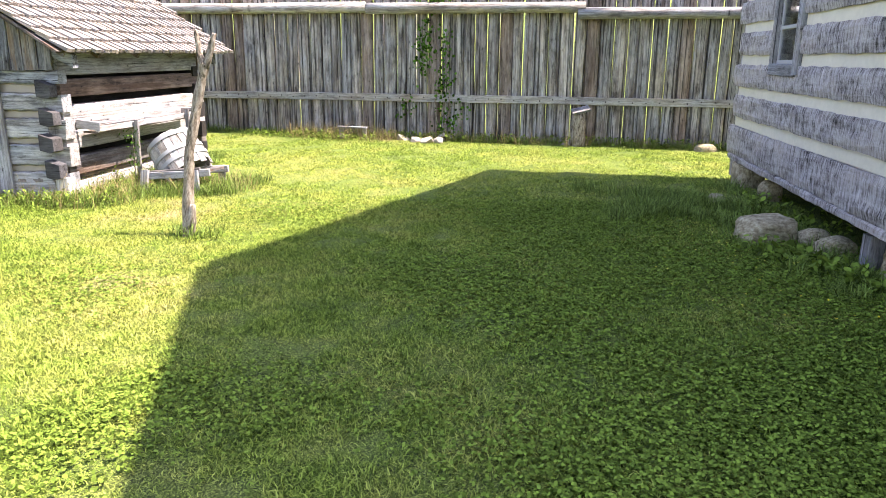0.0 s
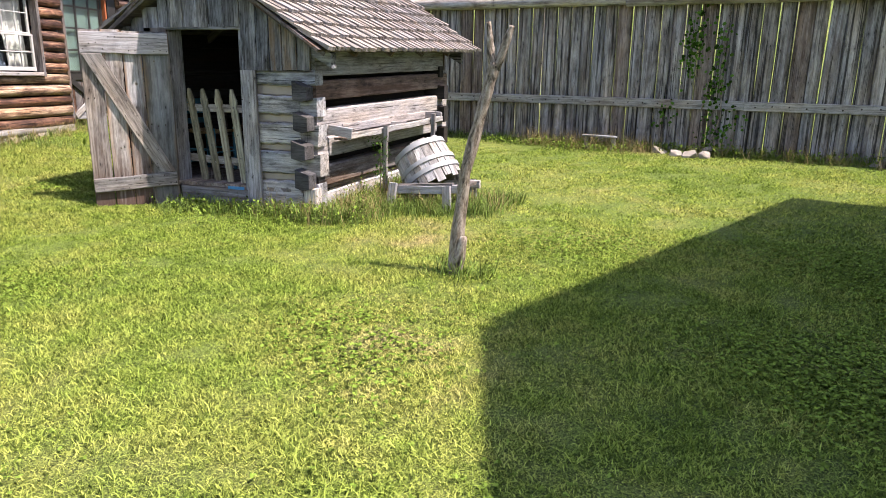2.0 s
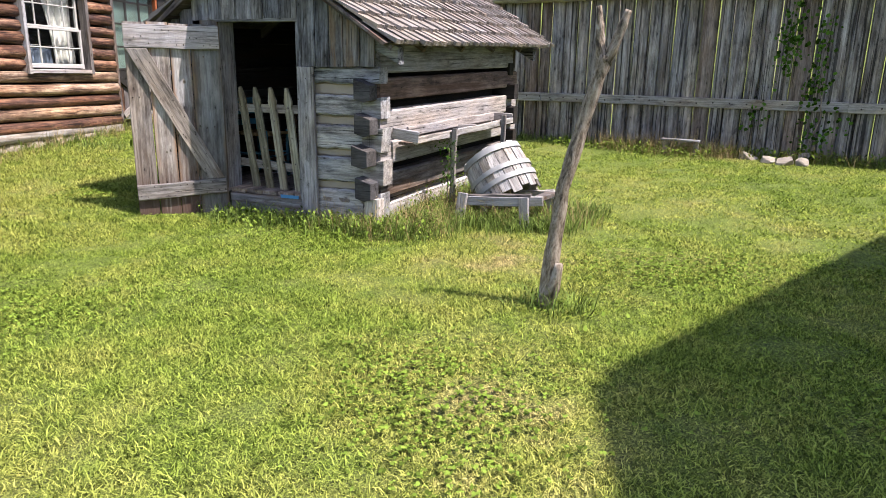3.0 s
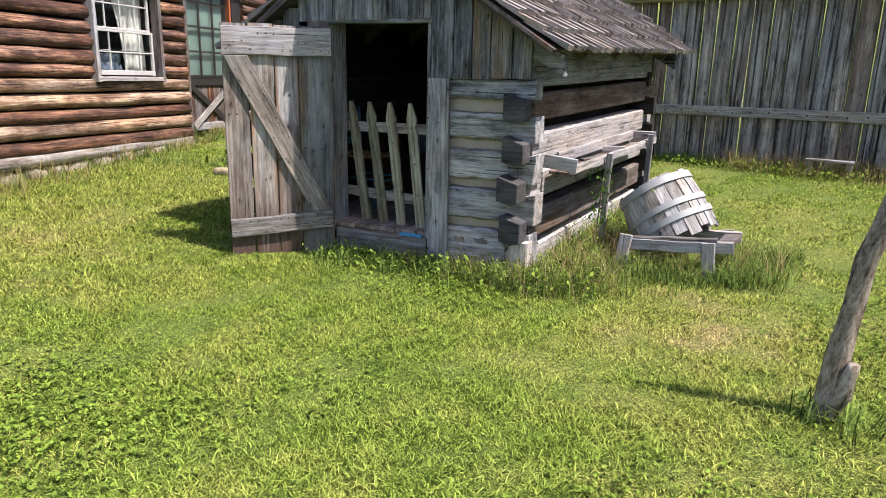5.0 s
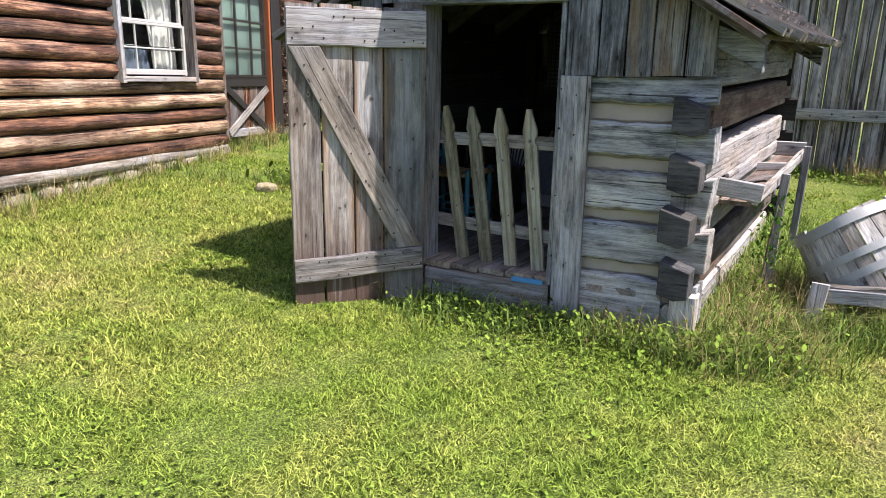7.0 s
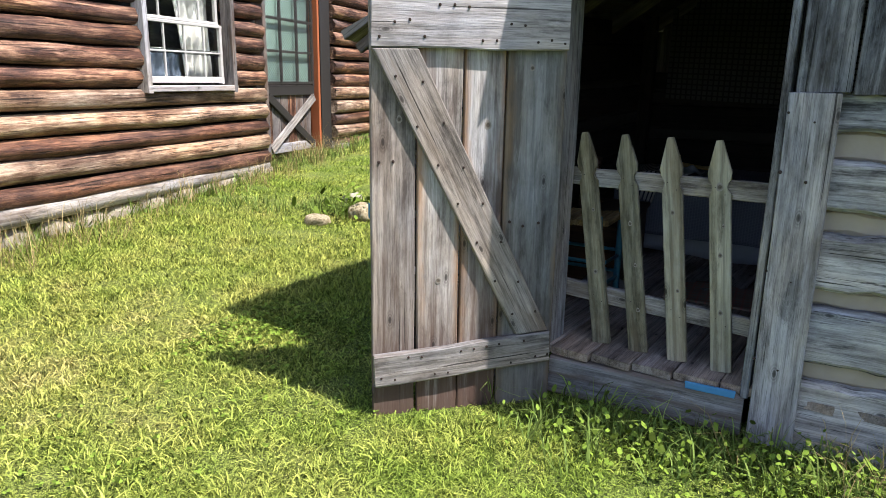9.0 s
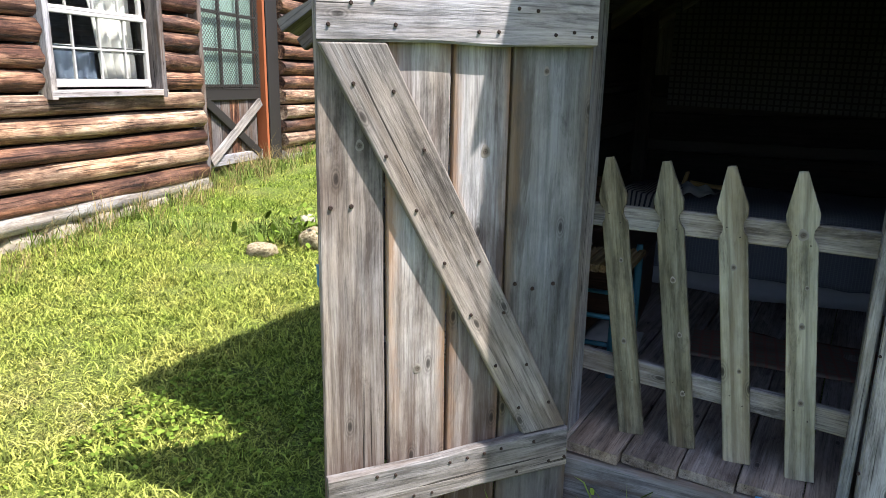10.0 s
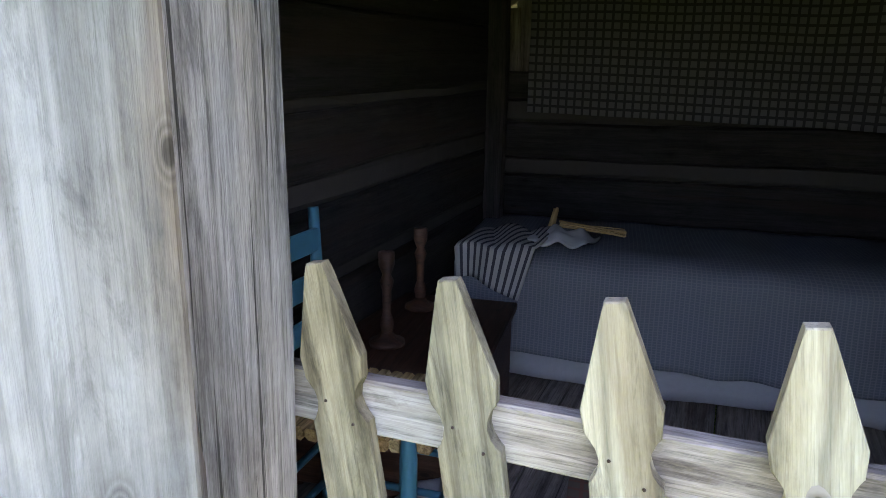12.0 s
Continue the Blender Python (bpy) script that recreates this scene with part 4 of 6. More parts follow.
def drape(name, parent, mat, pts_a, pts_b, folds, depth, nrm, rows=10, label=""):
    """A hanging cloth between a top line and a bottom line, with soft folds."""
    n = Vector(nrm)
    cols = folds * 6
    v, f = [], []
    for i in range(rows + 1):
        q = i / rows
        for j in range(cols + 1):
            p = j / cols
            top = Vector(pts_a[0]).lerp(Vector(pts_a[1]), p)
            bot = Vector(pts_b[0]).lerp(Vector(pts_b[1]), p)
            w = math.sin(p * folds * 2 * math.pi + 0.6 * math.sin(q * 3 + p * 5)) * depth * (0.5 + 0.5 * q) + noise.noise((p * 6, q * 3, 1.7)) * depth * 0.6
            v.append(top.lerp(bot, q) + n * w)
    for i in range(rows):
        for j in range(cols):
            a = i * (cols + 1) + j
            f.append((a, a + 1, a + cols + 2, a + cols + 1))
    me = mesh_of(name, v, f, True)
    ob = put(name, me, mat, parent, None, label)
    sol = ob.modifiers.new("thick", "SOLIDIFY")
    sol.thickness = 0.004
    return ob


# added cloth whose colour stands in for the sky's reflection in the panes
M_PANE_BLUE = cloth_mat("pane_reflection_blue", (0.10, 0.125, 0.17))
drape("lower_curtain", window, M_PANE_BLUE, (H(0.2, 1.80, -0.20), H(0.84, 1.78, -0.20)), (H(0.2, 1.50, -0.20), H(0.84, 1.50, -0.20)), 5, 0.02, HN, 4, "slate blue cloth added for the reflection in the lower panes")
drape("curtain", window, M_CURTAIN, (H(0.68, 2.6, -0.16), H(1.2, 2.6, -0.16)), (H(0.86, 1.52, -0.16), H(1.2, 1.52, -0.16)), 4, 0.03, HN, 8, "white cotton curtain drawn to one side")

# screen door with green blind
hdoor = put("screen_door", bpy.data.meshes.new("screen_door"), None, house, Matrix.Translation(H(2.4, 0.75)), "dark plank door with green blind behind mesh and crossed braces")
OFFD = -0.07


def dbar(name, a, b, w, t, mat, label="", off=OFFD):
    board(name, hdoor, H(*a, off), H(*b, off), w, t, HN, mat, 3, 0.002, 0.005, label)


dbar("door_post", (1.90, 0.74), (1.90, 2.75), 0.06, 0.10, M_DARK)
dbar("door_post", (2.905, 0.74), (2.905, 2.75), 0.04, 0.12, M_ORANGE, "rust orange door post", OFFD + 0.02)
dbar("door_post", (3.09, 0.74), (3.09, 2.75), 0.22, 0.10, M_BLACK, "", OFFD + 0.01)
dbar("header", (1.86, 2.72), (3.2, 2.72), 0.12, 0.10, M_DARK)
for k in range(6):
    q = 1.98 + k * 0.155
    dbar("plank", (q, 0.76), (q, 1.45), 0.15, 0.03, M_HOUSE if k % 3 == 0 else M_DARK, "", OFFD - 0.02)
dbar("rail", (1.93, 1.42), (2.88, 1.42), 0.11, 0.04, M_BLACK)
dbar("rail", (1.93, 0.80), (2.88, 0.80), 0.10, 0.04, M_PALE)
dbar("brace", (1.96, 0.80), (2.84, 1.34), 0.09, 0.03, M_BRACE, "pale crossed brace", OFFD + 0.035)
dbar("brace", (1.96, 1.36), (2.84, 0.80), 0.09, 0.03, M_BLACK, "", OFFD + 0.015)
dbar("blind", (2.40, 1.50), (2.40, 2.66), 0.92, 0.006, M_GREENB, "pale green cloth blind", OFFD - 0.05)
for k in range(4):
    q = 1.93 + 0.315 * k
    dbar("muntin", (q, 1.47), (q, 2.66), 0.028, 0.03, M_BLACK)
for zz in (1.50, 1.83, 2.16, 2.49):
    dbar("muntin", (1.93, zz), (2.88, zz), 0.028, 0.028, M_BLACK)


def wire_mesh():
    v, f = [], []
    w = 0.0022

    def bar(p, q):
        d = (q - p).normalized()
        side = Vector(HN).cross(d) * w
        i = len(v)
        v.extend([p - side, p + side, q + side, q - side])
        f.append((i, i + 1, i + 2, i + 3))
    k = -1.2
    while k < 0.95:
        for flip in (0, 1):
            a0, a1 = max(0.0, k), min(0.95, k + 1.2)
            if a1 > a0:
                za, zb = (a0 - k), (a1 - k)
                if flip:
                    p, q = H(1.93 + 0.95 - a0, 1.47 + za, OFFD + 0.025), H(1.93 + 0.95 - a1, 1.47 + zb, OFFD + 0.025)
                else:
                    p, q = H(1.93 + a0, 1.47 + za, OFFD + 0.025), H(1.93 + a1, 1.47 + zb, OFFD + 0.025)
                bar(p, q)
        k += 0.04
    me = mesh_of("wire_mesh", v, f)
    ob = put("wire_mesh", me, M_IRON, hdoor, None, "diamond wire mesh")
    sol = ob.modifiers.new("thick", "SOLIDIFY")
    sol.thickness = 0.003


wire_mesh()

# ---- two-storey hewn log cabin whose gable shades the lawn ----
CO, CD, CN = Vector((3.85, 8.95, 0)), Vector((-0.139, -0.990, 0)), (-0.990, 0.139, 0)


def C(s, z, off=0.0):
    p = CO + CD * s + Vector(CN) * off
    return Vector((p.x, p.y, z))


cabin = thing("hewn_cabin", 7.0, 5.0, 0.1, "tall two-storey cabin of hewn grey logs with cream chinking", "cabin")
CW = 8.0            # length of the gable wall
CWIN = (1.30, 2.12, 1.62, 2.62)
E_EAVE, E_APEX, OVER = 5.35, 8.22, 0.40


def rake(s):
    return E_APEX - abs(s - CW / 2) * (E_APEX - E_EAVE) / (CW / 2 + 0.5)


def hewn(a, b, h, t, nrm, parent):
    """Adzed log: a face broken by many shallow hacks."""
    m, ln = along(a, b, nrm)
    seg = max(4, int(ln * 9))
    rows = 5
    v, f = [], []
    for i in range(seg + 1):
        for j in range(rows + 1):
            y = -h / 2 + h * j / rows
            edge = 0.012 if j in (0, rows) else 0.0
            hack = noise.noise((ln * i / seg * 5 + a.x * 9, y * 14, a.z * 5)) * 0.010 + RND.uniform(-0.004, 0.004)
            v.append((ln * i / seg, y + (RND.uniform(-0.008, 0.008) if edge else 0), t / 2 - edge + hack))
    k = len(v)
    for i in range(seg + 1):
        v.append((ln * i / seg, -h / 2 + 0.01, -t / 2))
        v.append((ln * i / seg, h / 2 - 0.01, -t / 2))
    for i in range(seg):
        for j in range(rows):
            q = i * (rows + 1) + j
            f.append((q, q + rows + 1, q + rows + 2, q + 1))
        lo, hi = k + 2 * i, k + 2 * i + 1
        f.append((i * (rows + 1), lo, lo + 2, (i + 1) * (rows + 1)))
        f.append((i * (rows + 1) + rows, (i + 1) * (rows + 1) + rows, hi + 2, hi))
        f.append((lo, hi, hi + 2, lo + 2))
    f.append(tuple(range(rows + 1)) + (k + 1, k))
    e = seg * (rows + 1)
    f.append(tuple(e + rows - j for j in range(rows + 1)) + (k + 2 * seg, k + 2 * seg + 1))
    put("hewn_log", mesh_of("hewn_log", v, f), M_HEWN, parent, m)


TILTC = -0.030       # the sill falls towards the road side
CZ0, PITCHC, HC = 0.568, 0.377, 0.265
for i in range(13):
    z = (CZ0, 0.787)[i] if i < 2 else 1.2185 + (i - 2) * PITCHC
    h = (0.075, 0.352)[i] if i < 2 else HC
    spans = [(-0.12 if i % 2 else 0.0, CW)]
    if CWIN[2] - 0.05 < z - 0.08 < CWIN[3]:
        spans = [(-0.12 if i % 2 else 0.0, CWIN[0]), (CWIN[1], CW)]
    for a, b in spans:
        hewn(C(a, z + a * TILTC, 0.0), C(b, z + b * TILTC, 0.0), h, 0.2, CN, cabin)
    cz = 1.03 + (i - 1) * PITCHC
    spans = [(0.05, CW)]
    if CWIN[2] < cz - 0.08 < CWIN[3]:
        spans = [(0.05, CWIN[0]), (CWIN[1], CW)]
    for a, b in spans if i else []:
        board("chinking", cabin, C(a, cz + a * TILTC, -0.005), C(b, cz + b * TILTC, -0.005), PITCHC - HC + 0.03, 0.14, CN, M_CHINK2, 12, 0.005, 0.01)
    # ends of the cross-wall logs at the corner
    hewn(C(0.06, z - PITCHC / 2 + 0.06, 0.05) + Vector((0, 0, 0)), C(0.06, z - PITCHC / 2 + 0.06, -5.0), HC, 0.2, (-CD.x, -CD.y, 0), cabin)
# gable, far walls and roof
for off in (-0.06, -4.94):
    bm = bmesh.new()
    ring = [C(0, 5.08, off), C(CW, 4.86, off), C(CW, rake(CW), off), C(CW / 2, rake(CW / 2) - 0.03, off), C(0, rake(0), off)]
    fr = [bm.verts.new(p) for p in ring]
    bk = [bm.verts.new(p - Vector(CN) * 0.12) for p in ring]
    bm.faces.new(fr)
    bm.faces.new(bk[::-1])
    for i in range(5):
        bm.faces.new((fr[i], fr[(i + 1) % 5], bk[(i + 1) % 5], bk[i]))
    part("gable", bm, M_DARK, cabin)
board("far_wall", cabin, C(CW, 2.9, -0.1), C(CW, 2.9, -5.0), 5.2, 0.2, CD, M_HEWN, 1, 0.0)
board("far_wall", cabin, C(0, 2.9, -5.0), C(CW, 2.9, -5.0), 5.2, 0.2, CN, M_HEWN, 1, 0.0)
board("inner_floor", cabin, C(0.1, 0.62, -2.5), C(CW, 0.22, -2.5), 4.8, 0.1, (0, 0, 1), M_DARK, 1, 0.0)
board("inner_ceiling", cabin, C(0.1, 3.0, -2.5), C(CW, 2.8, -2.5), 4.8, 0.1, (0, 0, 1), M_DARK, 1, 0.0)
for sgn in (-1, 1):
    se = CW / 2 + sgn * (CW / 2 + 0.5)
    a, b = C(se, E_EAVE, OVER), C(CW / 2, E_APEX, OVER)
    n = Vector((CD.x * sgn * 0.57, CD.y * sgn * 0.57, 0.82))
    board("roof_slope", cabin, (a + b) / 2, (a + b) / 2 - Vector(CN) * (5.3 + OVER), (b - a).length + 0.05, 0.10, n, M_SHAKE, 3, 0.0)
board("ridge_board", cabin, C(CW / 2, E_APEX - 0.01, OVER), C(CW / 2, E_APEX - 0.01, -5.3), 0.26, 0.09, (0, 0, 1), M_SHAKE, 3, 0.0)
# window
cwin = put("window", bpy.data.meshes.new("window"), None, cabin, Matrix.Translation(C(1.7, 1.7)), "small sash window with weathered grey frame")
a, b, z0, z1 = CWIN
for nm, p, q, w in (("frame", (a + 0.05, z0), (a + 0.05, z1), 0.11), ("frame", (b - 0.05, z0 - 0.04), (b - 0.05, z1), 0.11), ("frame", (a, z0 + 0.03), (b - 0.04, z0 + 0.0), 0.12), ("frame", (a, z1), (b, z1), 0.1)):
    board(nm, cwin, C(*p, 0.09), C(*q, 0.09), w, 0.06, CN, M_GREY, 3, 0.002, 0.005)
for p, q in (((a + 0.13, z0 + 0.08), (a + 0.13, z1 - 0.05)), ((b - 0.13, z0 + 0.08), (b - 0.13, z1 - 0.05)), ((a + 0.1, z0 + 0.1), (b - 0.1, z0 + 0.09)), ((a + 0.1, 2.07), (b - 0.1, 2.06))):
    board("sash", cwin, C(*p, 0.06), C(*q, 0.06), 0.04, 0.03, CN, M_WHITE, 1, 0.001, 0.004)
for zz, hh in ((1.88, 0.36), (2.33, 0.46)):
    pn = board("pane", cwin, C(a + 0.12, zz, 0.055), C(b - 0.12, zz, 0.055), hh, 0.004, CN, M_GLASS, 1, 0.0, 0.0005)
    pn.visible_shadow = False


def rock(x, y, sx, sy, sz, seed, label, sink=0.25, name="rock", rz=0, broken=False):
    bm = bmesh.new()
    bmesh.ops.create_icosphere(bm, subdivisions=3, radius=1.0)
    for vv in bm.verts:
        c = vv.co.copy()
        for ax in range(3):
            c[ax] = math.copysign(abs(c[ax]) ** 0.7, c[ax])
        k = 1 + 0.22 * noise.noise(c * 1.1 + Vector((seed * 5.1, 0, 0))) + 0.08 * noise.noise(c * 3.5 + Vector((0, seed * 3.1, 0)))
        vv.co = c * k * 0.85
    if broken:
        rnd = random.Random(seed)
        for _ in range(9):
            n = Vector((rnd.gauss(0, 1), rnd.gauss(0, 1), rnd.gauss(0.3, 1))).normalized()
            for vv in bm.verts:
                d = vv.co.dot(n) - rnd.uniform(0.50, 0.52)
                if d > 0:
                    vv.co -= n * d
    z = gz(x, y)
    ob = part(name, bm, M_RUBBLE if broken else M_ROCK, None, "", pose(x, y, z + sz * (1 - 2 * sink) * 0.85, 0, 0, rz) @ Matrix.Diagonal((sx, sy, sz, 1)))
    me = ob.data
    me.polygons.foreach_set("use_smooth", [not broken] * len(me.polygons))
    return tagged(ob, label, "rock")


rock(2.95, 6.05, 0.33, 0.27, 0.17, 1, "large flat brown field stone beside the cabin", rz=20)
rock(3.30, 5.85, 0.16, 0.14, 0.12, 2, "brown field stone by the cabin sill")
rock(3.32, 5.55, 0.19, 0.12, 0.12, 3, "pale rounded field stone by the cabin sill")
rock(3.55, 5.15, 0.2, 0.25, 0.2, 4, "stacked foundation stone under the cabin")
rock(3.45, 4.75, 0.25, 0.2, 0.18, 9, "stacked foundation stone under the cabin")
rock(3.85, 8.55, 0.2, 0.24, 0.26, 5, "brown corner stone carrying the cabin sill")
rock(3.75, 7.7, 0.13, 0.15, 0.2, 6, "reddish foundation stone under the cabin sill")
rock(3.05, 7.45, 0.12, 0.1, 0.1, 7, "small stone in the grass by the cabin")
rock(4.35, 11.3, 0.22, 0.14, 0.12, 8, "grey field stone in front of the fence", sink=0.4)
rock(2.15, 11.85, 0.17, 0.13, 0.08, 11, "pale flat stone at the foot of the fence", sink=0.4, broken=True)
rock(-0.3, 11.95, 0.2, 0.15, 0.13, 12, "pale broken stone at the foot of the fence", sink=0.4, broken=True)
rock(-0.75, 12.15, 0.16, 0.13, 0.12, 13, "grey broken stone at the foot of the fence", sink=0.4, broken=True)
rock(-0.05, 12.2, 0.13, 0.13, 0.14, 14, "grey broken stone at the foot of the fence", sink=0.4, broken=True)
rock(-0.52, 11.98, 0.14, 0.11, 0.11, 21, "pale broken stone at the foot of the fence", sink=0.4, broken=True)
rock(-0.12, 11.9, 0.12, 0.1, 0.14, 22, "pale broken stone at the foot of the fence", sink=0.4, broken=True)
rock(-8.2, 9.5, 0.13, 0.12, 0.13, 15, "pale stone in the grass behind the shed door", broken=True)
rock(-7.95, 9.25, 0.13, 0.12, 0.1, 16, "brown stone in the grass behind the shed door")
rock(-8.15, 8.9, 0.12, 0.09, 0.06, 17, "small stone in the grass behind the shed door")
board("cabin_post", cabin, C(3.85, 0.0, -0.05), C(3.85, 0.36, -0.05), 0.13, 0.13, CN, M_GREY, 2, 0.004, 0.01)

# stump post with a slanted board, low bench by the fence
stump = thing("stump_post", 2.3, 11.75, gz(2.3, 11.75), "short brown stump with a slanted board cap before the fence", "stump")
log("trunk", stump, (2.3, 11.75, gz(2.3, 11.75) - 0.05), (2.31, 11.75, 0.98), 0.135, 0.12, M_BARK, 10, 4, 0.008)
board("cap", stump, (2.17, 11.70, 0.985), (2.46, 11.69, 1.06), 0.2, 0.04, (-0.2, -0.35, 1), M_GREY, 2, 0.003)
bench = thing("low_bench", -1.64, 12.25, gz(-1.9, 12.25), "low weathered plank bench among weeds by the fence", "bench")
gb = gz(-1.9, 12.2)
board("seat", bench, (-1.90, 12.3, gb + 0.215), (-1.38, 12.22, gb + 0.205), 0.15, 0.03, (0, 0, 1), M_GREY, 4, 0.006)
for x, y in ((-1.85, 12.29), (-1.43, 12.23)):
    board("leg", bench, (x, y, gb - 0.03), (x, y, gb + 0.20), 0.07, 0.05, (0, -1, 0), M_PALE, 2)

# ---- forked pole ----
def tube(name, parent, mat, pts, radii, n=10, label="", lump=0.12, seed=0):
    """A knobbly limb through the given way points."""
    pts = [Vector(p) for p in pts]
    v, f = [], []
    fine, rad = [], []
    for i in range(len(pts) - 1):
        for k in range(5):
            q = k / 5
            fine.append(pts[i].lerp(pts[i + 1], q))
            rad.append(radii[i] + (radii[i + 1] - radii[i]) * q)
    fine.append(pts[-1])
    rad.append(radii[-1])
    for i, (p, r) in enumerate(zip(fine, rad)):
        d = (fine[min(i + 1, len(fine) - 1)] - fine[max(i - 1, 0)]).normalized()
        x = d.cross(Vector((0.3, 1, 0.2))).normalized()
        y = d.cross(x)
        for j in range(n):
            a = 2 * math.pi * j / n
            rr = r * (1 + lump * noise.noise((math.cos(a) * 2 + seed, math.sin(a) * 2, i * 0.45)) * 2)
            v.append(p + x * math.cos(a) * rr + y * math.sin(a) * rr)
    for i in range(len(fine) - 1):
        for j in range(n):
            a, b = i * n + j, i * n + (j + 1) % n
            f.append((a, b, b + n, a + n))
    f.append(tuple(range(n - 1, -1, -1)))
    f.append(tuple((len(fine) - 1) * n + j for j in range(n)))
    c = sum(pts, Vector()) / len(pts)
    m, _ = along(pts[0], pts[-1], (0, 1, 0))
    inv = m.inverted()
    return put(name, mesh_of(name, [inv @ q for q in v], f, True), mat, parent, m, label)


pole = thing("forked_pole", -2.29, 5.95, gz(-2.29, 5.95), "dead forked tree branch set upright in the lawn", "pole")
tube("trunk", pole, M_BARK, [(-2.31, 5.95, 0.05), (-2.29, 5.95, 0.35), (-2.24, 5.95, 0.85), (-2.16, 5.96, 1.2), (-2.08, 5.95, 1.5), (-2.045, 5.95, 1.62)], [0.056, 0.048, 0.043, 0.039, 0.037, 0.045], seed=1)
tube("fork", pole, M_BARK, [(-2.05, 5.95, 1.58), (-2.085, 5.95, 1.68), (-2.09, 5.95, 1.78), (-2.105, 5.95, 1.885)], [0.038, 0.028, 0.024, 0.016], seed=2)
tube("fork", pole, M_BARK, [(-2.045, 5.95, 1.58), (-2.0, 5.94, 1.68), (-1.965, 5.93, 1.78), (-1.94, 5.93, 1.86)], [0.036, 0.028, 0.026, 0.02], seed=3)
tube("stub", pole, M_BARK, [(-2.31, 5.94, 0.10), (-2.255, 5.91, 0.24), (-2.225, 5.90, 0.40)], [0.05, 0.042, 0.024], seed=4)
tube("stub", pole, M_BARK, [(-2.23, 5.95, 0.93), (-2.20, 5.92, 0.96)], [0.02, 0.014], 7, seed=5)

# ---- trough on the shed's side, on two stakes ----
trough = thing("wooden_trough", *S(0.2, 1.3, 0.55), "bleached shallow wooden trough along the shed wall on two stakes", "trough")
board("bottom", trough, S(0.105, 0.28, 0.885), S(0.115, 2.35, 0.885), 0.18, 0.025, (0, 0, 1), M_BROWN, 6, 0.006)
board("side", trough, S(0.205, 0.25, 0.912), S(0.22, 2.40, 0.92), 0.065, 0.035, SIDE, M_STAVE, 9, 0.008)
board("side", trough, S(0.015, 0.45, 0.975), S(0.015, 2.35, 0.965), 0.09, 0.022, SIDE, M_PALE, 5, 0.005)
board("end", trough, S(0.0, 0.22, 0.985), S(0.23, 0.26, 0.95), 0.10, 0.03, FRONT, M_GREY, 2, 0.004)
board("end", trough, S(0.0, 2.36, 0.95), S(0.23, 2.38, 0.95), 0.11, 0.03, FRONT, M_PALE, 2, 0.003)
board("divider", trough, S(0.02, 1.45, 0.93), S(0.20, 1.50, 0.93), 0.05, 0.02, FRONT, M_PALE, 2, 0.003)
board("broken_slat", trough, S(0.04, 0.9, 0.905), S(0.17, 1.05, 0.925), 0.06, 0.015, (0, 0, 1), M_DARK, 2, 0.004)
for v, zt in ((0.88, 1.0), (2.05, 1.08)):
    p = S(0.25, v, 0)
    board("stake", trough, (p.x, p.y, gz(p.x, p.y) - 0.05), (p.x + 0.02, p.y, zt), 0.05, 0.04, FRONT, M_GREY, 4, 0.005)

# ---- broken stave tub on a low stand ----
tub = thing("stave_tub", -3.1, 8.2, 0.44, "broken bleached stave tub with wooden hoops tipped on a low stand", "tub")
AX = Vector((-0.54, 0.24, 0.81)).normalized()
TC = Vector((-3.090, 8.158, 0.375))
qz = AX.to_track_quat("Z", "Y").to_matrix().to_4x4()
TM = Matrix.Translation(TC) @ qz
TH, NST = 0.47, 20


def tub_r(h):
    return 0.305 - 0.027 * (h / TH) + 0.012 * math.sin(math.pi * h / TH)


for i in range(NST):
    a0 = 2 * math.pi * i / NST
    v, f = [], []
    half = math.pi / NST * RND.uniform(0.80, 0.97)
    lo, hi = RND.uniform(-0.05, 0.05), TH + RND.uniform(-0.02, 0.01)
    for k in range(5):
        h = lo + (hi - lo) * k / 4
        r = tub_r(max(0, h)) + RND.uniform(-0.003, 0.003)
        for a, rr in ((a0 - half, r), (a0 + half, r), (a0 + half, r - 0.018), (a0 - half, r - 0.018)):
            v.append((math.cos(a) * rr, math.sin(a) * rr, h))
    for k in range(4):
        for j in range(4):
            f.append((k * 4 + j, k * 4 + (j + 1) % 4, k * 4 + 4 + (j + 1) % 4, k * 4 + 4 + j))
    f += [(3, 2, 1, 0), (16, 17, 18, 19)]
    # local x along the stave, so that the grain follows it
    rot = Matrix(((0, 0, 1, 0), (0, 1, 0, 0), (-1, 0, 0, 0), (0, 0, 0, 1)))
    sunk = (qz.to_3x3() @ Vector((math.cos(a0), math.sin(a0), 0))).dot(Vector((-0.62, -0.75, 0.2)).normalized()) > 0.975
    if sunk:
        continue
    put("stave", mesh_of("stave", [rot @ Vector(q) for q in v], f), M_STAVE, tub, TM @ rot.inverted())
for h0, hw in ((0.13, 0.048), (0.235, 0.045), (0.43, 0.058)):
    v, f = [], []
    nn = 84
    for i in range(nn + 1):
        a = 2 * math.pi * i / nn + h0 * 9
        wobz = 0.006 * math.sin(3 * a)
        for dh, dr in ((-hw / 2, 0.003), (hw / 2, 0.003), (hw / 2, 0.012), (-hw / 2, 0.012)):
            r = tub_r(h0 + dh) + dr
            v.append((math.cos(a) * r, math.sin(a) * r, h0 + dh + wobz))
    for i in range(nn):
        for j in range(4):
            f.append((i * 4 + j, i * 4 + (j + 1) % 4, i * 4 + 4 + (j + 1) % 4, i * 4 + 4 + j))
    put("hoop", mesh_of("hoop", v, f, False), M_HOOP, tub, TM, "flat grey hoop")
bm = bmesh.new()
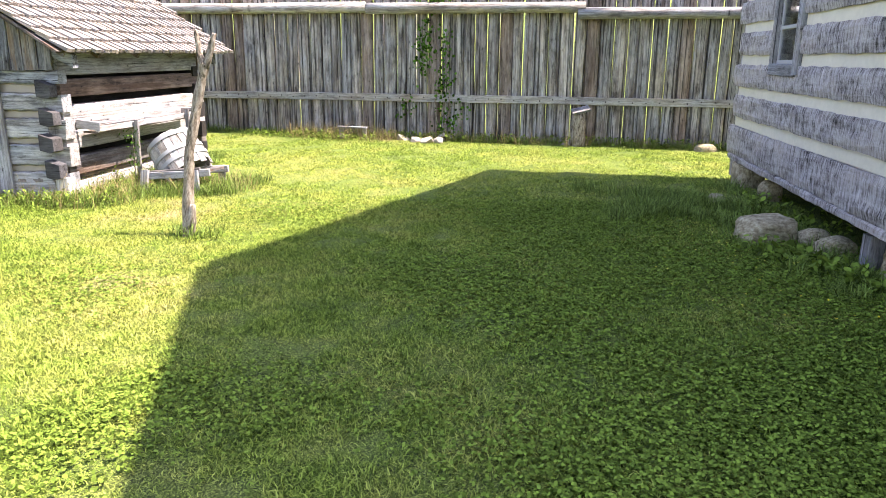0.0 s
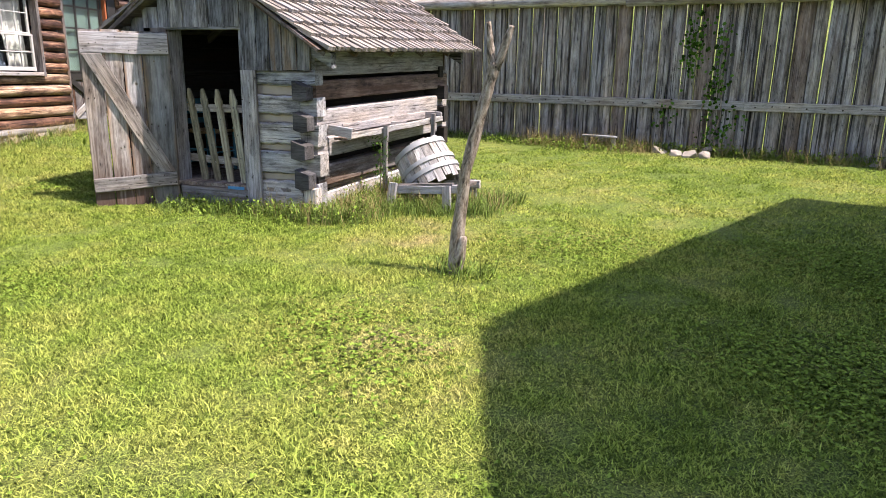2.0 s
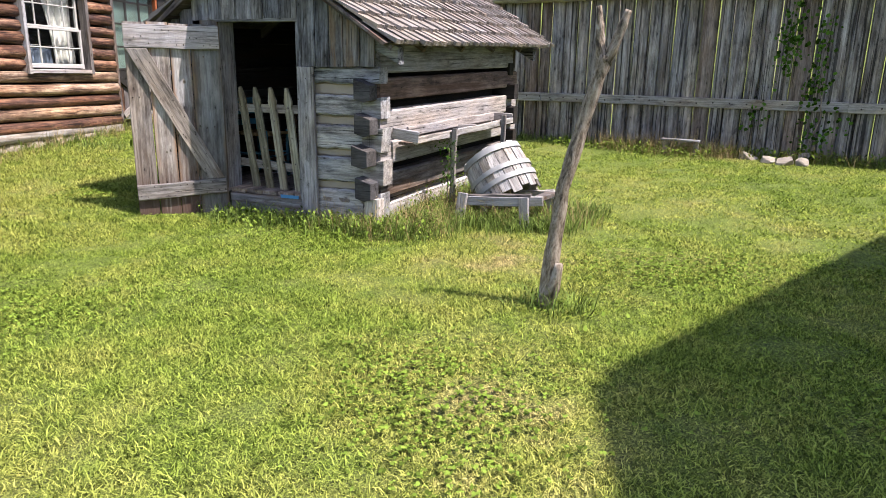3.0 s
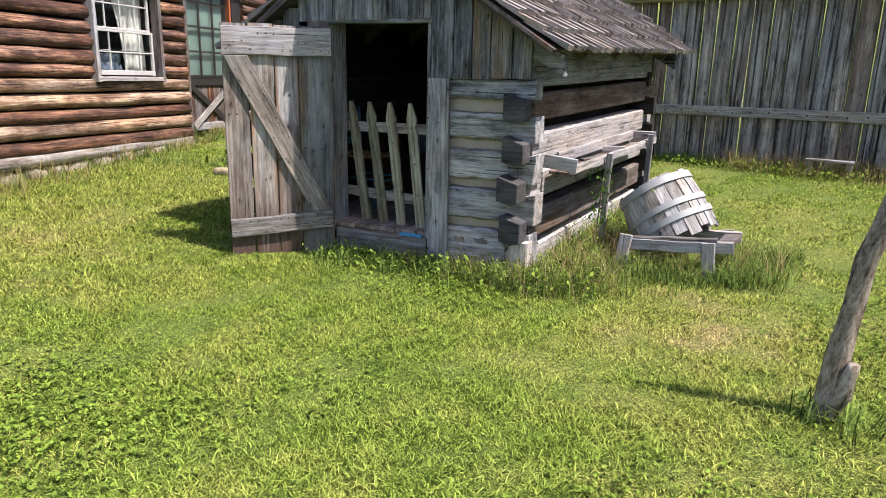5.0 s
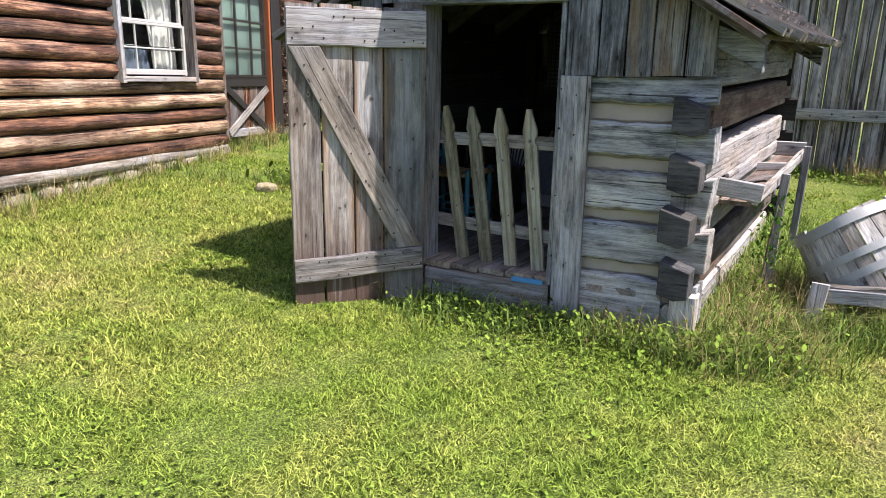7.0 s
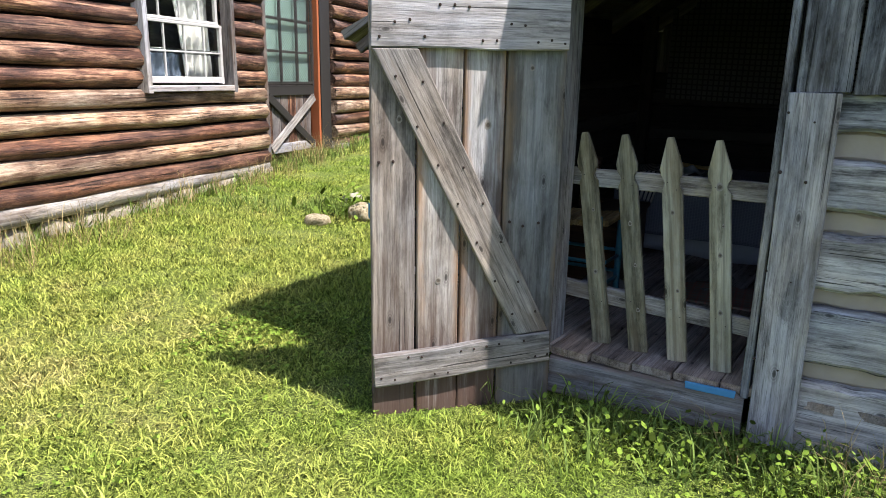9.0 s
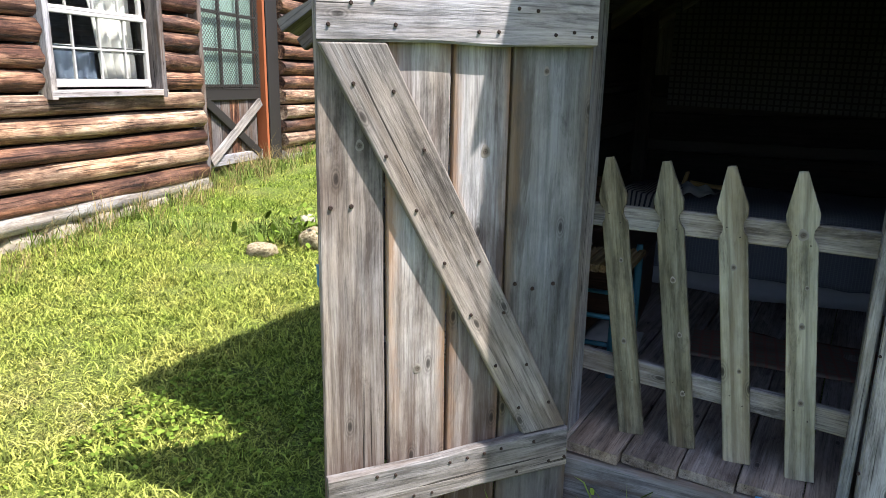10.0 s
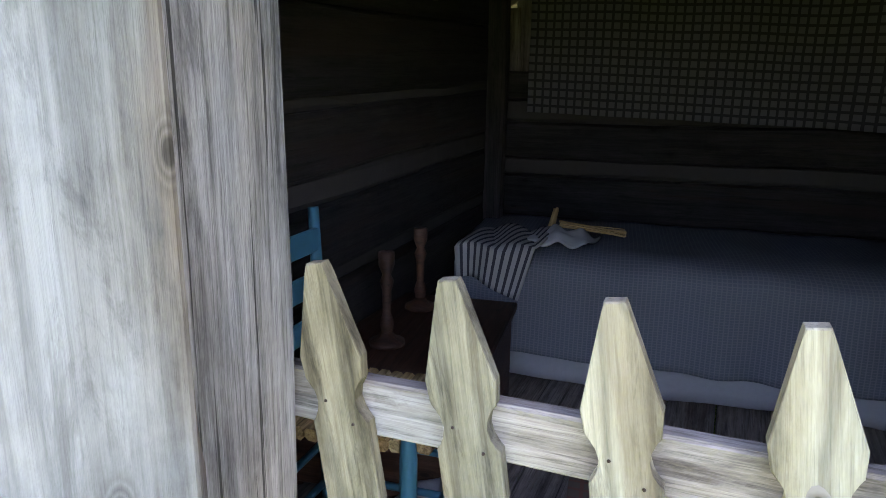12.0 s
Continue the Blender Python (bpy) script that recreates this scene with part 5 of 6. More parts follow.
bmesh.ops.create_cone(bm, cap_ends=True, segments=24, radius1=0.24, radius2=0.24, depth=0.02)
part("bottom", bm, M_DARK, tub, "", TM @ Matrix.Translation((0, 0, 0.05)))
stand = thing("low_stand", -3.05, 8.1, gz(-3.05, 8.1), "low rough plank stand carrying the broken tub", "stand")
board("top_plank", stand, (-2.80, 7.98, 0.44), (-2.685, 7.96, 0.45), 0.36, 0.03, (0, 0, 1), M_DARK, 3)
board("ledge", stand, (-3.40, 7.815, 0.425), (-2.82, 7.795, 0.47), 0.03, 0.06, (-0.1, -1, 0), M_DARK, 5, 0.006)
board("front_rail", stand, (-3.49, 7.80, 0.375), (-2.71, 7.78, 0.43), 0.085, 0.04, (-0.1, -1, 0), M_PALE, 4, 0.004)
board("back_rail", stand, (-3.43, 8.32, 0.37), (-2.65, 8.28, 0.41), 0.085, 0.04, (-0.1, -1, 0), M_PALE, 3)
for x, y, dx in ((-3.45, 7.765, -0.02), (-2.88, 7.745, 0.03), (-3.41, 8.35, -0.02), (-2.75, 8.31, 0.03)):
    board("leg", stand, (x + dx, y - 0.03, gz(x, y) - 0.04), (x, y, 0.455), 0.09, 0.04, (-0.1, -1, 0), M_PALE, 3, 0.004)

# ---- vegetation ----
RG = np.random.default_rng(11)


def outside(x, y):
    """True where grass can grow: not inside the shed, the houses or beyond the fence."""
    du, dv = x - SO.x, y - SO.y
    v = (dv + 0.04 * du) / (SV.y + 0.04 * SV.x)
    u = du - SV.x * v
    shed_in = (u > -2.36) & (u < -0.02) & (v > 0.0) & (v < 3.0)
    house_in = (x - HO.x) * HN[0] + (y - HO.y) * HN[1] < -0.06
    cab_in = ((x - CO.x) * CN[0] + (y - CO.y) * CN[1] < -0.35) & (y < 9.0)
    beyond = (x - FO.x) * FN[0] + (y - FO.y) * FN[1] < 0.05
    return ~(shed_in | house_in | cab_in | beyond)


def scatter(n, x0, x1, y0, y1):
    x, y = RG.uniform(x0, x1, n), RG.uniform(y0, y1, n)
    keep = outside(x, y)
    return x[keep], y[keep]


def blades(x, y, height, width, lean, z=None):
    """Bent tapering blades, five points each."""
    n = len(x)
    z = ground_z(x, y) - 0.004 if z is None else z
    az = RG.uniform(0, 2 * np.pi, n)
    face = az + np.pi / 2 + RG.normal(0, 0.5, n)
    dx, dy = np.cos(az), np.sin(az)
    wx, wy = np.cos(face) * width / 2, np.sin(face) * width / 2
    ln = lean * height
    out = np.empty((n, 5, 3))
    out[:, 0] = np.stack([x - wx, y - wy, z], 1)
    out[:, 1] = np.stack([x + wx, y + wy, z], 1)
    mx, my, mz = x + dx * ln * 0.38, y + dy * ln * 0.38, z + height * 0.6
    out[:, 2] = np.stack([mx + wx * 0.85, my + wy * 0.85, mz], 1)
    out[:, 3] = np.stack([mx - wx * 0.85, my - wy * 0.85, mz], 1)
    out[:, 4] = np.stack([x + dx * ln, y + dy * ln, z + height * np.clip(1.0 - 0.25 * lean, 0.3, 1)], 1)
    base = (np.arange(n) * 5)[:, None]
    quads = base + np.array([0, 1, 2, 3])
    tris = base + np.array([3, 2, 4])
    return out.reshape(-1, 3), quads, tris


def fast_mesh(name, verts, quads, tris):
    me = bpy.data.meshes.new(name)
    me.vertices.add(len(verts))
    me.vertices.foreach_set("co", verts.astype(np.float32).ravel())
    nq, nt = len(quads), len(tris)
    loops = np.concatenate([quads.ravel(), tris.ravel()]).astype(np.int32)
    me.loops.add(len(loops))
    me.loops.foreach_set("vertex_index", loops)
    me.polygons.add(nq + nt)
    starts = np.concatenate([np.arange(nq) * 4, nq * 4 + np.arange(nt) * 3]).astype(np.int32)
    me.polygons.foreach_set("loop_start", starts)
    me.update(calc_edges=True)
    me.validate()
    return me


def join(parts):
    vs, qs, ts, k = [], [], [], 0
    for v, q, t in parts:
        vs.append(v)
        qs.append(q + k)
        ts.append(t + k)
        k += len(v)
    return np.concatenate(vs), np.concatenate(qs), np.concatenate(ts)


def stuff(name, mesh, mat, label, category):
    return tagged(put(name, mesh, mat), label, category, kind="stuff")


def lawn_height(x, y):
    """Mown height with uneven tufts."""
    t = np.sin(x * 3.1 + 1.3 * np.sin(y * 2.3)) * np.sin(y * 2.7 + 1.7 * np.sin(x * 1.9))
    f = np.sin(x * 11.0 + 2 * np.sin(y * 7)) * np.sin(y * 12.0 + 2 * np.sin(x * 8))
    return np.clip(1.0 + 0.25 * t + 0.35 * f, 0.4, 1.7)


def slivers(x, y, height, width, lean):
    """Fine single-facet blades."""
    n = len(x)
    z = ground_z(x, y) - 0.004
    az = RG.uniform(0, 2 * np.pi, n)
    face = az + np.pi / 2 + RG.normal(0, 0.7, n)
    wx, wy = np.cos(face) * width / 2, np.sin(face) * width / 2
    ln = lean * height
    out = np.empty((n, 3, 3))
    out[:, 0] = np.stack([x - wx, y - wy, z], 1)
    out[:, 1] = np.stack([x + wx, y + wy, z], 1)
    out[:, 2] = np.stack([x + np.cos(az) * ln, y + np.sin(az) * ln, z + height * np.clip(1.1 - 0.3 * lean, 0.35, 1)], 1)
    tris = (np.arange(n) * 3)[:, None] + np.array([0, 1, 2])
    return out.reshape(-1, 3), np.zeros((0, 4), int), tris


def feathered(n, x0, x1, y0, y1, soft=0.35):
    """Scattered places whose density fades out at the border."""
    x, y = RG.uniform(x0, x1, n) + RG.normal(0, soft, n), RG.uniform(y0, y1, n) + RG.normal(0, soft, n)
    keep = outside(x, y)
    return x[keep], y[keep]


parts_of = []
for count, box, h, w, bent in ((180000, (-7.2, 3.2, 1.6, 7.4), 0.030, 0.0050, True), (640000, (-7.2, 3.2, 1.6, 7.4), 0.024, 0.0085, False), (60000, (-10.2, -6.8, 3.2, 8.2), 0.045, 0.006, True), (110000, (-10.2, -6.8, 3.2, 10.4), 0.032, 0.010, False), (330000, (-10.2, 5.2, 7.2, 13.2), 0.026, 0.012, False), (60000, (-10.2, 5.0, -3.0, 1.8), 0.035, 0.012, False)):
    x, y = feathered(count, *box)
    n = len(x)
    make = blades if bent else slivers
    parts_of.append(make(x, y, h * lawn_height(x, y) * RG.uniform(0.5, 1.5, n), w * RG.uniform(0.6, 1.3, n), RG.uniform(0.4, 2.1, n)))
stuff("lawn_grass", fast_mesh("lawn_grass", *join(parts_of)), M_GRASS, "short mown lawn grass, green with yellow dry blades", "grass")


def leaves(x, y, z, r, tilt=0.5, sides=6):
    """Small round leaves, one polygon fan each as two quads."""
    n = len(x)
    a0 = RG.uniform(0, 2 * np.pi, n)
    tx, ty = RG.normal(0, tilt, n), RG.normal(0, tilt, n)
    out = np.empty((n, 6, 3))
    for k in range(6):
        a = a0 + k * np.pi / 3
        rr = r * (1.0 if k % 3 else 0.8)
        px, py = np.cos(a) * rr, np.sin(a) * rr
        out[:, k] = np.stack([x + px, y + py, z + px * tx + py * ty - 0.15 * rr * (k % 2)], 1)
    base = (np.arange(n) * 6)[:, None]
    quads = np.concatenate([base + np.array([0, 1, 2, 3]), base + np.array([0, 3, 4, 5])])
    return out.reshape(-1, 3), quads, np.zeros((0, 3), int)


def clover(n, x0, x1, y0, y1, thresh, h=0.045, r=0.011):
    x, y = scatter(n, x0, x1, y0, y1)
    field = np.sin(x * 2.3 + 1.5 * np.sin(y * 1.7)) + np.sin(y * 2.9 + 1.1 * np.sin(x * 2.1)) + RG.normal(0, 1.0, len(x)) + 0.85 * np.clip(x - 0.3, -2.2, 3)
    k = field > thresh
    x, y = x[k], y[k]
    zz = ground_z(x, y) + h * RG.uniform(0.5, 1.15, len(x))
    ps = []
    a = RG.uniform(0, 6.28, len(x))
    for j in range(3):
        d = r * 1.0
        ps.append(leaves(x + np.cos(a + j * 2.09) * d, y + np.sin(a + j * 2.09) * d, zz, r * RG.uniform(0.75, 1.2, len(x)), 0.35))
    return join(ps)


stuff("clover", fast_mesh("clover", *clover(200000, -7.4, 3.6, 1.4, 7.5, 0.35, 0.038, 0.0082)), M_CLOVER, "low clover and broad-leaved weeds in the lawn", "clover")


# tall grass tufts along walls and the fence
def tufts(lines, per_m, spread, h, w, lean, clump=9):
    ps = []
    for (ax, ay), (bx, by), dens in lines:
        n = int(math.hypot(bx - ax, by - ay) * per_m * dens)
        f = RG.uniform(0, 1, n)
        cx, cy = ax + (bx - ax) * f + RG.normal(0, spread, n), ay + (by - ay) * f + RG.normal(0, spread, n)
        cx, cy = np.repeat(cx, clump) + RG.normal(0, 0.025, n * clump), np.repeat(cy, clump) + RG.normal(0, 0.025, n * clump)
        hh = np.repeat(RG.uniform(0.35, 1.2, n), clump)
        k = outside(cx, cy)
        cx, cy, hh = cx[k], cy[k], hh[k]
        m = len(cx)
        ps.append(blades(cx, cy, h * hh * RG.uniform(0.5, 1.15, m), w * RG.uniform(0.6, 1.3, m), RG.uniform(0.2, 1.3, m)))
    return join(ps)


EDGES = [((-4.9, 7.18), (-4.0, 7.1), 2.6), ((-4.05, 7.05), (-3.6, 7.2), 2.6), ((-3.93, 7.2), (-3.45, 10.2), 3.6), ((-5.7, 7.10), (-4.9, 7.10), 1.3), ((-3.6, 7.7), (-2.5, 7.8), 3.2), ((-2.7, 7.8), (-2.4, 8.5), 3.0), ((-3.5, 8.45), (-2.6, 8.5), 1.5), ((-3.9, 7.35), (-3.3, 7.6), 1.3), ((-3.75, 7.3), (-2.6, 7.75), 0.3), ((-2.5, 8.2), (-2.3, 8.4), 0.8),
         ((-4.9, 13.1), (5.0, 11.45), 0.9), ((-9.25, 6.0), (-9.7, 10.2), 0.7), ((-9.6, 10.3), (-9.9, 13.0), 0.8), ((3.6, 8.4), (3.15, 4.4), 0.9), ((2.3, 8.0), (3.3, 6.9), 3.6), ((1.7, 6.7), (2.9, 7.6), 3.6), ((2.0, 7.4), (2.9, 6.5), 3.0), ((1.6, 8.3), (2.6, 7.4), 0.8), ((2.6, 6.2), (2.9, 4.2), 0.5), ((-2.45, 5.95), (-2.15, 5.9), 1.2), ((-8.4, 9.2), (-7.9, 9.4), 1.5), ((-6.5, 7.6), (-7.2, 8.6), 0.7), ((-9.3, 8.6), (-8.0, 9.6), 0.5)]
stuff("tall_grass", fast_mesh("tall_grass", *tufts(EDGES, 75, 0.10, 0.18, 0.0062, 0.9)), M_WEED, "tall unmown grass tufts along walls and fence", "grass")
SEEDS = [((-4.7, 7.1), (-3.9, 7.1), 0.7), ((-4.0, 7.1), (-3.5, 7.4), 1.5), ((-3.8, 7.4), (-3.5, 8.6), 1.8), ((-3.6, 7.8), (-2.4, 8.0), 1.4), ((-2.9, 12.6), (-0.9, 12.2), 3.2), ((-0.6, 12.2), (4.6, 11.5), 0.6), ((-9.1, 6.5), (-9.6, 10.2), 0.9), ((-9.6, 10.3), (-9.8, 11.6), 1.5)]
stuff("seed_grass", fast_mesh("seed_grass", *tufts(SEEDS, 48, 0.15, 0.36, 0.003, 0.7, 7)), M_STRAW, "thin dry grass stalks with seed heads", "grass")


def weed_leaves():
    ps = []
    for ax, ay, bx, by, n, h, r in ((-4.8, 7.1, -3.95, 7.02, 600, 0.14, 0.010), (-4.0, 7.0, -3.5, 7.2, 300, 0.15, 0.010), (-3.8, 7.1, -3.6, 8.9, 350, 0.24, 0.010), (-3.5, 7.7, -2.6, 7.9, 200, 0.12, 0.009), (-2.4, 5.95, -2.0, 5.8, 110, 0.05, 0.011), (2.7, 5.6, 3.3, 4.0, 420, 0.13, 0.024), (3.3, 7.4, 3.6, 5.9, 260, 0.16, 0.022), (-2.7, 12.5, 4.6, 11.5, 1400, 0.13, 0.017), (-3.6, 12.5, -1.2, 12.0, 900, 0.10, 0.013), (-5.6, 7.10, -4.9, 7.05, 420, 0.11, 0.011), (-8.2, 9.1, -7.8, 9.4, 120, 0.2, 0.02)):
        f = RG.uniform(0, 1, n)
        x, y = ax + (bx - ax) * f + RG.normal(0, 0.1, n), ay + (by - ay) * f + RG.normal(0, 0.1, n)
        k = outside(x, y)
        x, y = x[k], y[k]
        ps.append(leaves(x, y, ground_z(x, y) + h * RG.uniform(0.1, 1.2, len(x)), r * RG.uniform(0.6, 1.3, len(x)), 0.6))
    return join(ps)


stuff("weeds", fast_mesh("weeds", *weed_leaves()), M_CLOVER, "broad-leaved weeds at the foot of the walls", "weeds")

# buttercups by the cabin
fx, fy = RG.uniform(1.6, 3.1, 60), RG.uniform(3.6, 6.0, 60)
stuff("buttercups", fast_mesh("buttercups", *leaves(fx, fy, ground_z(fx, fy) + 0.075, np.full(60, 0.008), 0.2)), plain("yellow_petals", (0.75, 0.6, 0.02), 0.5), "small yellow flowers in the shaded grass", "flowers")

# vine on the fence
vine = thing("fence_vine", -0.2, 12.4, gz(-0.2, 12.4), "green climbing vine on the stockade fence", "vine")
tube("stem", vine, M_BARK, [F(-0.10, 0.45, 0.09), F(-0.16, 1.1, 0.11), F(-0.08, 1.7, 0.08), F(-0.18, 2.3, 0.1), F(-0.2, 3.0, 0.1)], [0.012, 0.011, 0.01, 0.008, 0.006], 6)
tube("stem", vine, M_BARK, [F(-0.05, 0.45, 0.09), F(0.12, 1.0, 0.11), F(0.06, 1.8, 0.08), F(0.10, 2.6, 0.1)], [0.01, 0.009, 0.008, 0.005], 6)


def vine_leaves(rows, seed):
    ps = []
    for s0, z0, s1, z1, n, spread in rows:
        f = RG.uniform(0, 1, n)
        s_, z_ = s0 + (s1 - s0) * f + RG.normal(0, spread, n), z0 + (z1 - z0) * f + RG.normal(0, spread, n)
        off = RG.uniform(0.06, 0.2, n)
        x = FO.x + FD.x * s_ + FN[0] * off
        y = FO.y + FD.y * s_ + FN[1] * off
        v, q, t = leaves(np.zeros(n), np.zeros(n), np.zeros(n), 0.024 * RG.uniform(0.5, 1.3, n), 0.4)
        v = v.reshape(n, 6, 3)
        # stand the leaves up against the fence
        w = np.stack([v[:, :, 0], -v[:, :, 2] - 0.4 * v[:, :, 1], v[:, :, 1]], 2) + np.stack([x, y, z_], 1)[:, None, :]
        ps.append((w.reshape(-1, 3), q, t))
    return join(ps)


me = fast_mesh("leaves", *vine_leaves([(-0.38, 1.6, -0.32, 2.5, 150, 0.09), (-0.05, 1.2, 0.05, 2.3, 80, 0.07), (-0.3, 2.85, 0.05, 3.05, 150, 0.1), (-0.1, 0.5, 0.25, 1.0, 110, 0.12), (-0.75, 0.9, -0.6, 1.2, 28, 0.1), (-0.1, 1.1, 0.1, 1.6, 55, 0.09)], 3))
put("leaves", me, M_VINE, vine)
bush = thing("shrub_sprig", -3.72, 8.35, gz(-3.72, 8.35), "small green sprig growing beside the trough stake", "plant")
tube("stem", bush, M_BARK, [(-3.74, 8.15, 0.2), (-3.72, 8.12, 0.6), (-3.70, 8.08, 0.82)], [0.008, 0.006, 0.004], 6)
n = 190
lx, ly, lz = -3.72 + RG.normal(0, 0.05, n), 8.12 + RG.normal(0, 0.06, n), RG.uniform(0.45, 0.9, n)
put("leaves", fast_mesh("leaves", *leaves(lx, ly, lz, 0.010 * RG.uniform(0.6, 1.4, n), 0.8)), M_VINE, bush)

# ---- inside the shed ----
def weave(name, a, b, scale, lines=0.5, line_col=(0.6, 0.6, 0.6), gap=0.82):
    """Cloth with a woven check."""
    w = Nodes(name, 0.95)
    w.b.inputs["Specular IOR Level"].default_value = 0.1
    tc = w.n("ShaderNodeTexCoord")
    sep = w.n("ShaderNodeSeparateXYZ")
    w.link(tc.outputs["UV"], sep.inputs[0])
    fac = None
    for ax in (0, 1):
        fr = w.math("FRACT", w.math("MULTIPLY", sep.outputs[ax], scale))
        on = w.math("GREATER_THAN", fr, gap)
        fac = on if fac is None else w.math("MAXIMUM", fac, on)
    tint = w.noise(w.coords((3, 3, 3)), 1.0, 4.0)
    base = w.mix(tint, a, b)
    col = w.mix(w.math("MULTIPLY", fac, lines), base, line_col)
    return w.out(col)


M_COVER = weave("blue_check_cloth", (0.105, 0.115, 0.142), (0.15, 0.162, 0.192), 60, 0.3, (0.30, 0.305, 0.32), 0.75)
M_CHECK = weave("grey_check_cloth", (0.085, 0.085, 0.092), (0.115, 0.115, 0.123), 26, 0.85, (0.022, 0.02, 0.024), 0.7)
M_RUG = weave("rag_rug", (0.16, 0.11, 0.08), (0.24, 0.20, 0.17), 22, 0.5, (0.30, 0.10, 0.07), 0.75)
M_SHEET = cloth_mat("white_linen", (0.36, 0.365, 0.39))
M_CHEST = wood("chest_wood", (0.10, 0.048, 0.028), (0.062, 0.029, 0.018), (0.028, 0.014, 0.009), stain_amount=0.3, rough=0.55)
M_RUSH = wood("rush_seat", (0.42, 0.30, 0.14), (0.30, 0.2, 0.09), (0.14, 0.09, 0.04), stain_amount=0.2, grain=1.5)
M_HUSK = wood("corn_husk", (0.55, 0.40, 0.18), (0.45, 0.31, 0.13), (0.25, 0.16, 0.07), stain_amount=0.1)


def stripe_mat():
    w = Nodes("striped_cloth", 0.95)
    tc = w.n("ShaderNodeTexCoord")
    sep = w.n("ShaderNodeSeparateXYZ")
    w.link(tc.outputs["UV"], sep.inputs[0])
    fr = w.math("FRACT", w.math("MULTIPLY", sep.outputs[0], 26.0))
    col = w.mix(w.math("GREATER_THAN", fr, 0.6), (0.33, 0.32, 0.31), (0.045, 0.045, 0.06))
    return w.out(col)


M_STRIPE = stripe_mat()


def sheet(name, parent, mat, fn, nu, nv, uvw=1.0, uvh=1.0, thick=0.006, label=""):
    """A cloth over a grid: fn(p, q) gives the place; UVs in metres."""
    v = [fn(i / nu, j / nv) for j in range(nv + 1) for i in range(nu + 1)]
    f = [(j * (nu + 1) + i, j * (nu + 1) + i + 1, (j + 1) * (nu + 1) + i + 1, (j + 1) * (nu + 1) + i) for j in range(nv) for i in range(nu)]
    me = mesh_of(name, v, f, True)
    uv = me.uv_layers.new(name="weave")
    for poly in me.polygons:
        for li in poly.loop_indices:
            k = me.loops[li].vertex_index
            uv.data[li].uv = ((k % (nu + 1)) / nu * uvw, (k // (nu + 1)) / nv * uvh)
    ob = put(name, me, mat, parent, None, label)
    sol = ob.modifiers.new("thick", "SOLIDIFY")
    sol.thickness = thick
    sol.offset = -1
    return ob


FL = 0.415     # floor level inside
bed = thing("bed", -5.1, 9.75, FL, "low bed against the back wall under a blue checked cover", "bed")
BX0, BX1 = -5.88, -4.12


def by(x):
    return 9.27 - 0.06 * (x + 5.6)


def cover(p, q):
    x = BX0 + (BX1 - BX0) * p
    if q < 0.5:
        z = 0.57 + 0.36 * (q / 0.5)
        fold = 0.014 * math.sin(p * 34 + 2.2 * math.sin(p * 9)) * (1 - q) + 0.012 * noise.noise((p * 14, q * 4, 2))
        return Vector((x, by(x) - 0.035 * (1 - q * 2) + fold, z))
    r = (q - 0.5) * 2
    y = by(x) + 0.02 + 0.80 * r
    return Vector((x, y, 0.935 + 0.03 * min(1, r * 8) + 0.014 * noise.noise((p * 7, r * 5, 5)) - 0.012 * r))


sheet("cover", bed, M_COVER, cover, 90, 26, 1.76, 1.25, 0.006, "blue-grey checked woven bed cover")
sheet("sheet_hem", bed, M_SHEET, lambda p, q: Vector((BX0 + 0.06 + (BX1 - BX0 - 0.06) * p, by(BX0 + (BX1 - BX0) * p) + 0.02 + 0.01 * math.sin(p * 27), 0.445 + 0.03 * p * 0 + 0.18 * q + 0.012 * math.sin(p * 11))), 60, 4, 1.7, 0.18, 0.004, "white linen hem under the cover")
board("mattress", bed, (BX0 + 0.04, 9.72, 0.82), (BX1 - 0.02, 9.63, 0.82), 0.78, 0.18, (0, 0, 1), M_SHEET, 4, 0.003, 0.05)
for x, y in ((BX0 + 0.06, 9.40), (BX0 + 0.06, 10.02), (BX1 - 0.1, 9.3), (BX1 - 0.1, 9.95)):
    board("leg", bed, (x, y, FL), (x, y, 0.80), 0.07, 0.07, (0, -1, 0), M_CHEST, 2)

curtain = thing("checked_blanket", -4.9, 10.05, 1.45, "dark checked blanket hung across the back wall", "blanket")


def hang(p, q):
    x = -5.72 + 1.62 * p
    y = 10.03 - 0.05 * (x + 5.0) + 0.022 * math.sin(p * 19 + q) + 0.02 * noise.noise((p * 5, q * 3, 9))
    if p > 0.78:
        y -= (p - 0.78) * 0.9
    return Vector((x, y, 1.46 - 0.05 * p + 0.75 * q))


sheet("cloth", curtain, M_CHECK, hang, 70, 14, 1.65, 0.75, 0.005)
board("hanging_pole", curtain, (-6.2, 10.03, 2.22), (-4.0, 9.93, 2.22), 0.04, 0.04, (0, 0, 1), M_DARK, 2)

post = thing("corner_post", -5.86, 10.02, FL, "dark upright timber post in the shed corner", "post")
# the post's colour also holds the dimness of the corner
board("timber", post, (-5.86, 10.02, FL), (-5.86, 10.02, 2.2), 0.09, 0.09, (0, -1, 0), M_INNER_SHADE, 3)

